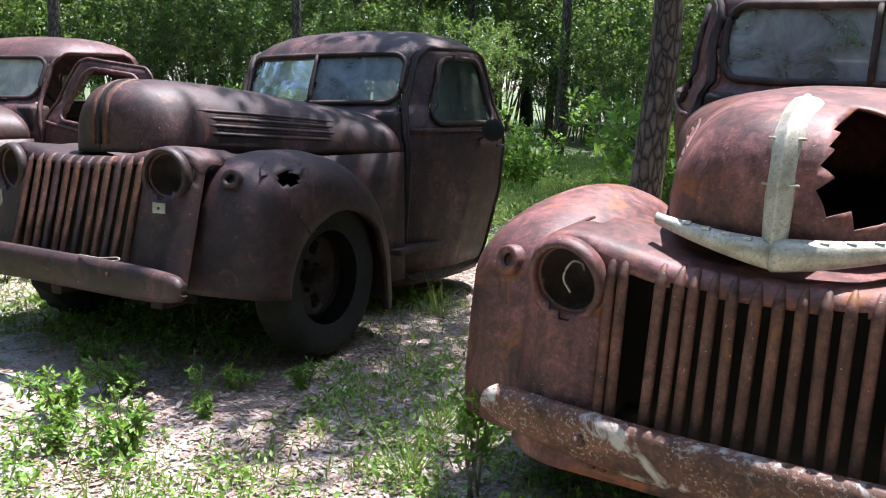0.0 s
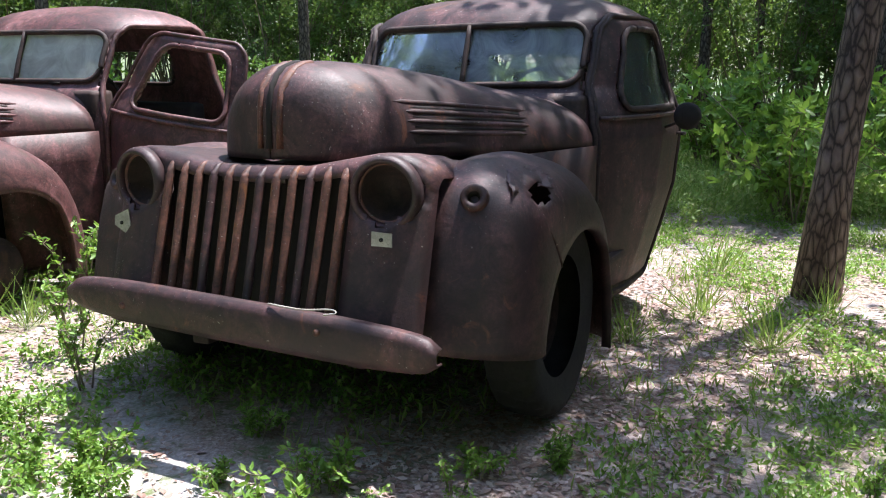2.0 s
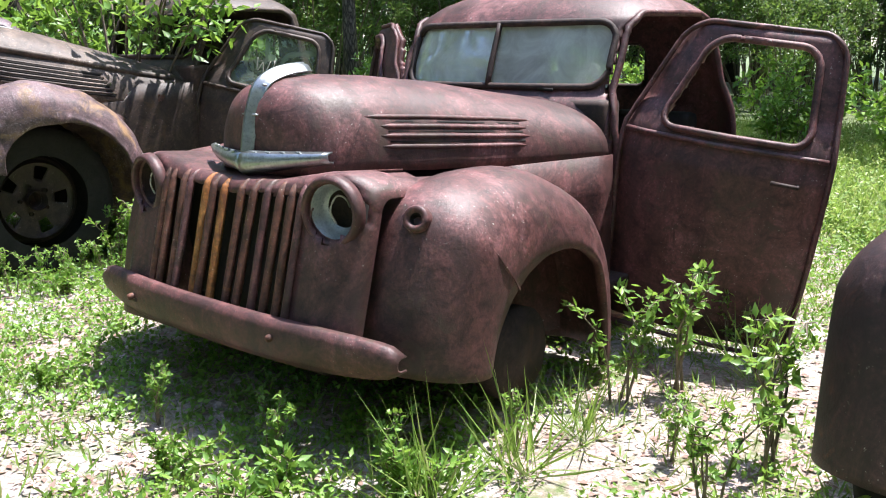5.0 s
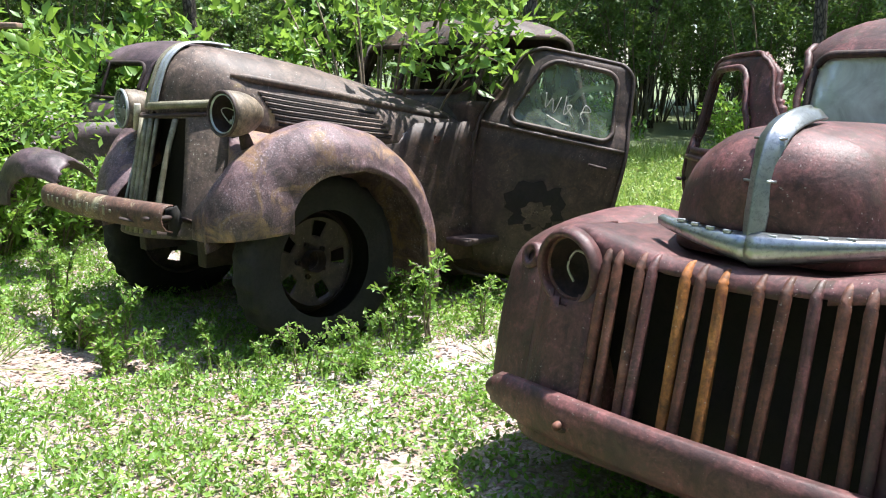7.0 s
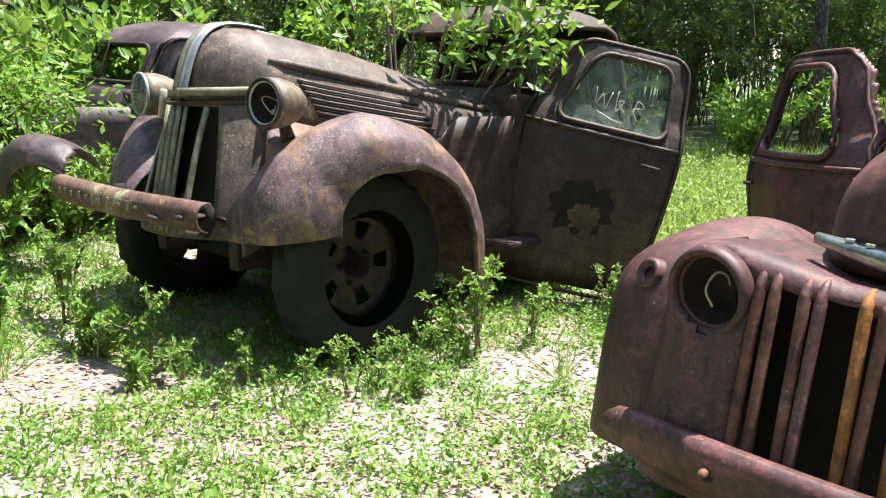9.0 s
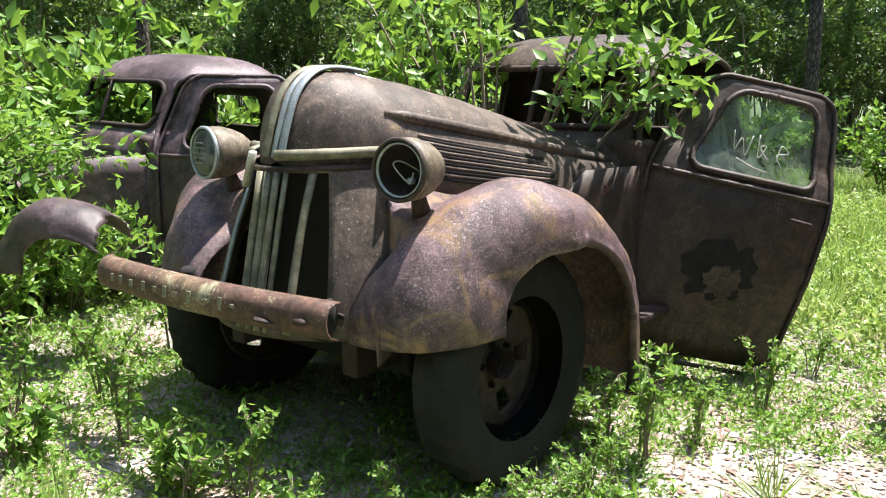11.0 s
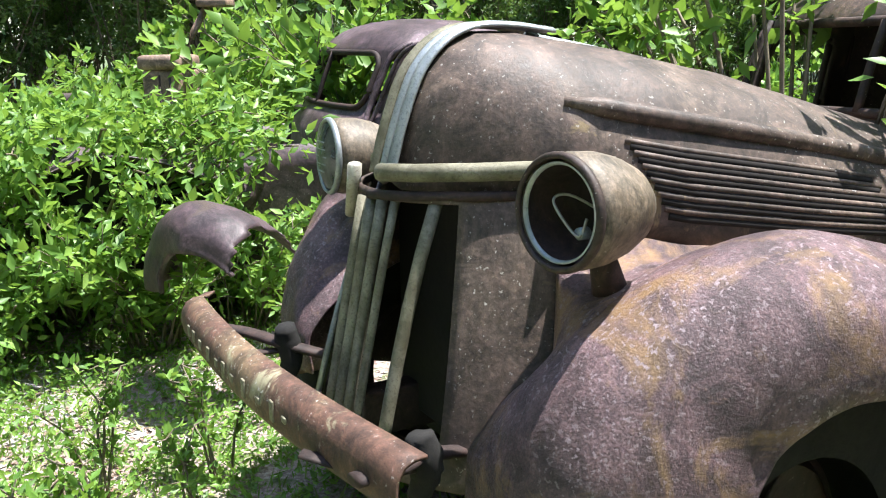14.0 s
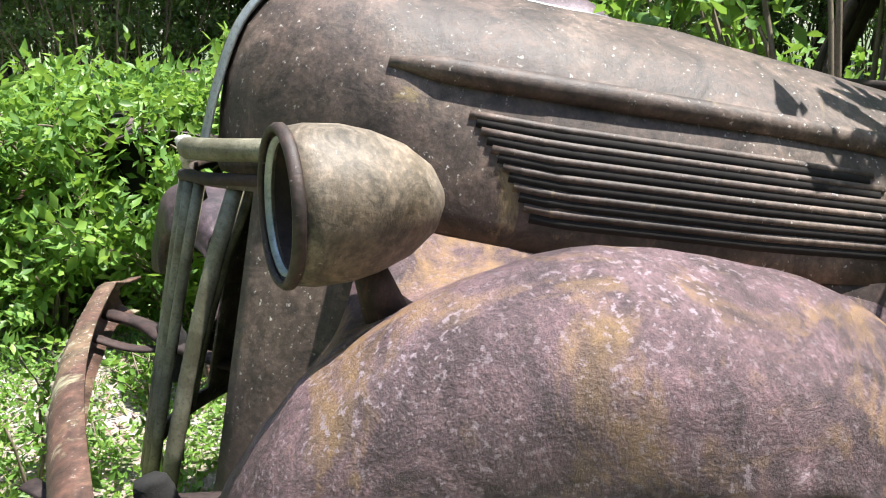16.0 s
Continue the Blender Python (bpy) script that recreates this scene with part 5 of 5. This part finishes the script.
scatter(weed, "slender leafy weed beside the truck", "weed", "weeds beside the trucks", places)

broad = bush("fern_clump", 0.24, 0.20, 6, 200, 0.045, LEAF_BRIGHT)
places = []
for tr, pts in ((truck_maroon, ((0.50, -0.62, 0.75), (0.70, -0.85, 0.9), (0.25, -0.95, 0.7), (-0.35, -0.55, 0.7), (-0.6, -0.6, 0.75), (-0.1, -1.0, 0.6), (0.95, -0.70, 0.8), (-0.15, -0.75, 0.6), (0.45, -0.30, 0.8), (0.85, 0.0, 0.7), (0.0, -0.1, 0.7), (0.98, -0.30, 0.6), (0.1, -0.45, 0.5), (-0.45, -0.75, 0.65), (-0.85, -0.5, 0.8), (1.1, 0.2, 0.5))), (truck_wine, ((0.3, -0.6, 0.9), (0.7, -0.55, 1.0), (1.0, -0.2, 0.8), (-0.7, -0.5, 0.7))), (truck_tall, ((0.0, -0.6, 1.0), (0.5, -0.6, 0.9), (-0.7, -0.8, 1.1), (1.3, 0.2, 0.9)))):
    for x, y, s in pts:
        p = truck_spot(tr, x, y, 0.5)
        places.append((p.x, p.y, s))
scatter(broad, "low broad-leaved plant on the litter", "plant", "low plants in front of the trucks", places)


def tuft(height, blades):
    """A fountain of long thin grass blades."""
    root = new("grass_tuft")
    n = blades
    base = np.column_stack([rng.normal(size=(n, 2)) * 0.03, np.zeros(n)])
    ln = height * rng.uniform(0.5, 1.2, n)
    ob = new("grass_blade", leaf_mesh("grass_blade", base, dirs(n, 1.6), dirs(n), ln, np.full(n, 0.007), GRASS, 0.1))
    ob.parent = root
    return root


places = [(0.15, 3.15, 0.6), (0.25, 3.6, 0.55), (0.9, 5.4, 1.1), (0.75, 6.0, 1.0), (1.5, 6.0, 1.0), (0.2, 5.5, 0.8), (1.2, 7.0, 1.1), (-3.35, 5.0, 1.2), (-3.1, 5.3, 1.1), (-2.9, 5.6, 0.9), (-0.75, 2.75, 0.5), (-5.3, 7.2, 0.9), (-8.4, 6.4, 1.0), (-7.6, 6.3, 0.9), (-9.0, 6.7, 1.1), (-2.2, 6.3, 1.0), (-2.5, 7.0, 1.0)]
scatter(tuft(0.34, 60), "tuft of long thin grass blades", "grass tuft", "grass tufts", places)


def climber(name, label, truck, centre, size, count, leaf_len, mat, stems):
    """A shrub or vine that grows through a wreck: woody stems from the ground and leaves round them."""
    root = tagged(new(name), label, "vine")
    c = truck.matrix_world @ Vector(centre)
    root.matrix_world = Matrix.Translation((c.x, c.y, 0.0))
    turn = truck.matrix_world.to_3x3()
    spots_at, ways = [], []
    for k in range(stems):
        off = turn @ Vector((rng.uniform(-1, 1) * size[0], rng.uniform(-1, 1) * size[1], 0))
        top = Vector((off.x, off.y, c.z + rng.uniform(-0.6, 1.0) * size[2]))
        line = spline([Vector((0.25 * off.x, 0.25 * off.y, -0.02)), Vector((0.5 * off.x, 0.5 * off.y, 0.6 * top.z)), top * 1.0, top + Vector((0.25 * off.x, 0.25 * off.y, rng.uniform(-0.1, 0.12)))], 9)
        part("stem", tube(line, [0.012 - 0.001 * q for q in range(9)], seg=5), TWIG, root)
        for q in range(5, 9):
            for f in range(4):
                d = Vector(dirs(1, 0.1)[0]) * rng.uniform(0.08, 0.26)
                for g in (0.3, 0.65, 1.0):
                    spots_at.append(tuple(line[q] + d * g))
                    ways.append(tuple(d))
    per = max(1, count // len(spots_at))
    base = np.repeat(np.array(spots_at), per, 0)
    n = len(base)
    base += rng.normal(size=(n, 3)) * 0.05
    ln = leaf_len * rng.uniform(0.6, 1.3, n)
    ob = new("foliage", leaf_mesh("foliage", base, np.repeat(np.array(ways), per, 0) * 4 + dirs(n, 0.1), dirs(n, 1.6), ln, ln * 0.46, mat))
    ob.parent = root


climber("sapling", "bright leafy sapling growing through the engine bay", truck_tall, (-0.15, 1.55, 1.62), (0.85, 0.36, 0.42), 2100, 0.10, LEAF_BRIGHT, 24)
climber("climbing_vine", "green vine smothering the rusted nose", truck_mauve, (0.1, 0.15, 1.08), (0.8, 0.95, 0.16), 9000, 0.075, LEAF_BRIGHT, 64)
climber("climbing_vine", "low green vine over the buried bumper", truck_mauve, (-0.1, -0.35, 0.55), (1.1, 0.3, 0.30), 3600, 0.075, LEAF_BRIGHT, 34)
climber("climbing_vine", "green vine beside the loose mauve fender", truck_mauve, (0.75, -0.2, 0.45), (0.35, 0.3, 0.25), 1500, 0.075, LEAF_BRIGHT, 14)
climber("climbing_vine", "green vine hanging over the cowl", truck_mauve, (-0.75, 1.15, 1.0), (0.4, 0.35, 0.12), 700, 0.09, LEAF_BRIGHT, 10)


# ---- wreck in the brush, taken for the remains of a truck cab ----
def brush_wreck():
    root = tagged(new("machine_wreck"), "beige rusted machine wreck standing in the brush", "machine")
    root.matrix_world = pose(-12.0, 10.45, 0.07, 0, 0, 25)
    part("body", box(-0.17, -0.2, 0.0, 0.17, 0.2, 1.22, 0.03), RUST_TAN, root)
    part("seam", box(-0.02, -0.206, 0.1, -0.005, -0.199, 1.18, 0.0), RUST_DARK, root)
    part("seam", box(0.07, -0.206, 0.1, 0.085, -0.199, 1.18, 0.0), RUST_DARK, root)
    part("cap", box(-0.20, -0.22, 1.22, 0.17, 0.22, 1.34, 0.04), RUST_TAN, root)
    part("pillar", tube([(0.12, 0.0, 1.30), (0.22, 0.0, 1.52), (0.36, 0.0, 1.74)], 0.03, seg=8), RUST_TAN, root)
    part("plate", box(0.30, -0.10, 1.72, 0.56, 0.10, 1.78, 0.015), RUST_TAN, root)
    part("axle_tube", tube([(-1.25, 0.0, 0.95), (-0.9, 0.0, 0.95)], 0.075, seg=14), RUST_DARK, root)
    part("frame", box(-1.3, -0.1, 0.0, -0.15, 0.1, 0.9, 0.03), RUST_DARK, root)


RUST_TAN = rust("rust_tan", (0.12, 0.08, 0.055), (0.24, 0.17, 0.12), (0.34, 0.26, 0.19), (0.2, 0.12, 0.07), 0.3, 0.6, 0.4)
brush_wreck()


# ---- small parts of the trucks ----
def tag_plate(truck, x, y, z, turn, bent=False):
    bm = bmesh.new()
    pts = [(-0.038, 0.022), (0.036, 0.026), (0.040, -0.018), (-0.036, -0.026)] if not bent else [(-0.03, 0.03), (0.045, 0.05), (0.04, -0.01), (0.05, -0.07), (-0.04, -0.005)]
    vs = [bm.verts.new((u, 0.012 * u, v)) for u, v in pts]
    bm.faces.new(vs)
    moved(bm, pose(x, y, z, 0, turn, 0))
    part("bracket_plate", bm, ALU, truck, "bare grey metal bracket plate", solid=0.004, smooth=False)
    # black disc on the uncut plate stands for the dark hole
    part("bracket_hole", moved(lathe([(0.001, -0.006), (0.007, -0.006), (0.007, 0.0)], 12), pose(x, y - 0.002, z)), BLACK, truck)


tag_plate(truck_maroon, 0.565, -0.14, 0.81, 6)
tag_plate(truck_maroon, -0.60, -0.115, 0.79, -8, True)
part("bumper_wire", tube(spline([(0.22, -0.30, 0.600), (0.36, -0.31, 0.598), (0.46, -0.30, 0.606), (0.49, -0.31, 0.60), (0.45, -0.32, 0.592)], 24), 0.0028, seg=6), WIRE, truck_maroon, "loop of pale wire")
mirror_arm = new("door_mirror")
mirror_arm.parent = truck_maroon
part("mirror_stem", tube([(0.90, 2.26, 1.02), (0.98, 2.23, 1.05), (1.04, 2.21, 1.08)], 0.009, seg=6), RUST_DARK, mirror_arm)
part("mirror_head", moved(lathe([(0.001, -0.03), (0.05, -0.025), (0.072, -0.008), (0.072, 0.006), (0.001, 0.01)], 28), pose(1.07, 2.20, 1.10, 0, 0, 20)), BLACK, mirror_arm)
# the seam's dark gap is a black bar laid on the hood
seam = [hood_point(HOOD, y, math.pi / 2, 2.5, 1.038) + Vector((0, -0.006, 0.027)) for y in (0.048, 0.053, 0.062, 0.078, 0.11, 0.15, 0.20, 0.25)]
seam = [Vector((0, 0.036, 1.075))] + seam
part("nose_seam", tube(seam, 0.013, seg=8), BLACK, truck_maroon, "black bar painted as the shade in the open trim slot")
for off, mt in ((0.045, RUST_BAR), (-0.04, RUST_BAR)):
    part("seam_flange", tube([p + Vector((off, 0.006, 0)) for p in seam], [0.02] * len(seam), seg=8, flat=0.6), mt, truck_maroon)
for x0, x1 in ((-0.45, 0.02), (0.05, 0.38)):
    part("wiper", tube([(x0, 1.62, 1.262), ((x0 + x1) / 2, 1.585, 1.27), (x1, 1.58, 1.262)], 0.009, seg=6), BLACK, truck_wine)
rim = [(0.085 * math.cos(a) * (1 + 0.5 * noise.noise(Vector((3 * math.cos(a), 3 * math.sin(a), 8)))), 0.055 * math.sin(a) * (1 + 0.9 * noise.noise(Vector((5 * math.cos(a), 5 * math.sin(a), 2))))) for a in (2 * math.pi * k / 36 for k in range(36))]
for dy, size in ((0.0, 1.0), (0.13, 0.55)):
    rows = [[(0.548 + 0.245 * (dy + u * f * size) + 0.02, 1.235 + dy + u * f * size, 1.0 + v * f * size) for u, v in rim] for f in (0.02, 0.5, 1.0)]
    part("paint_patch", sheet(rows, None, True), PAINT_BUMPER, truck_tall, "flaking remains of pale paint")
for a0, a1, r0, tilt in ((0.4, 2.6, 0.070, 0.012), (3.0, 4.6, 0.075, 0.016)):
    rows = []
    for k in range(14):
        a = a0 + (a1 - a0) * k / 13
        row = []
        for q in range(4):
            rr = r0 * (1.25 - 0.28 * q) * (1 + 0.25 * noise.noise(Vector((4 * a, q, 5))))
            x, y = 0.915 + 0.75 * rr * math.cos(a), 0.285 + 1.5 * rr * math.sin(a)
            z = curve([(u[0], u[1]) for u in FENDER], y) - 0.02 - 1.6 * max(0.0, x - 0.80) ** 1.7
            row.append((x, y, z + 0.012 - tilt * q * (0.6 + 0.5 * noise.noise(Vector((7 * a, 2 * q, 1))))))
        rows.append(row)
    part("torn_edge", sheet(rows), RUST_B, truck_maroon, "curled torn edge of the rusted fender", solid=0.004)
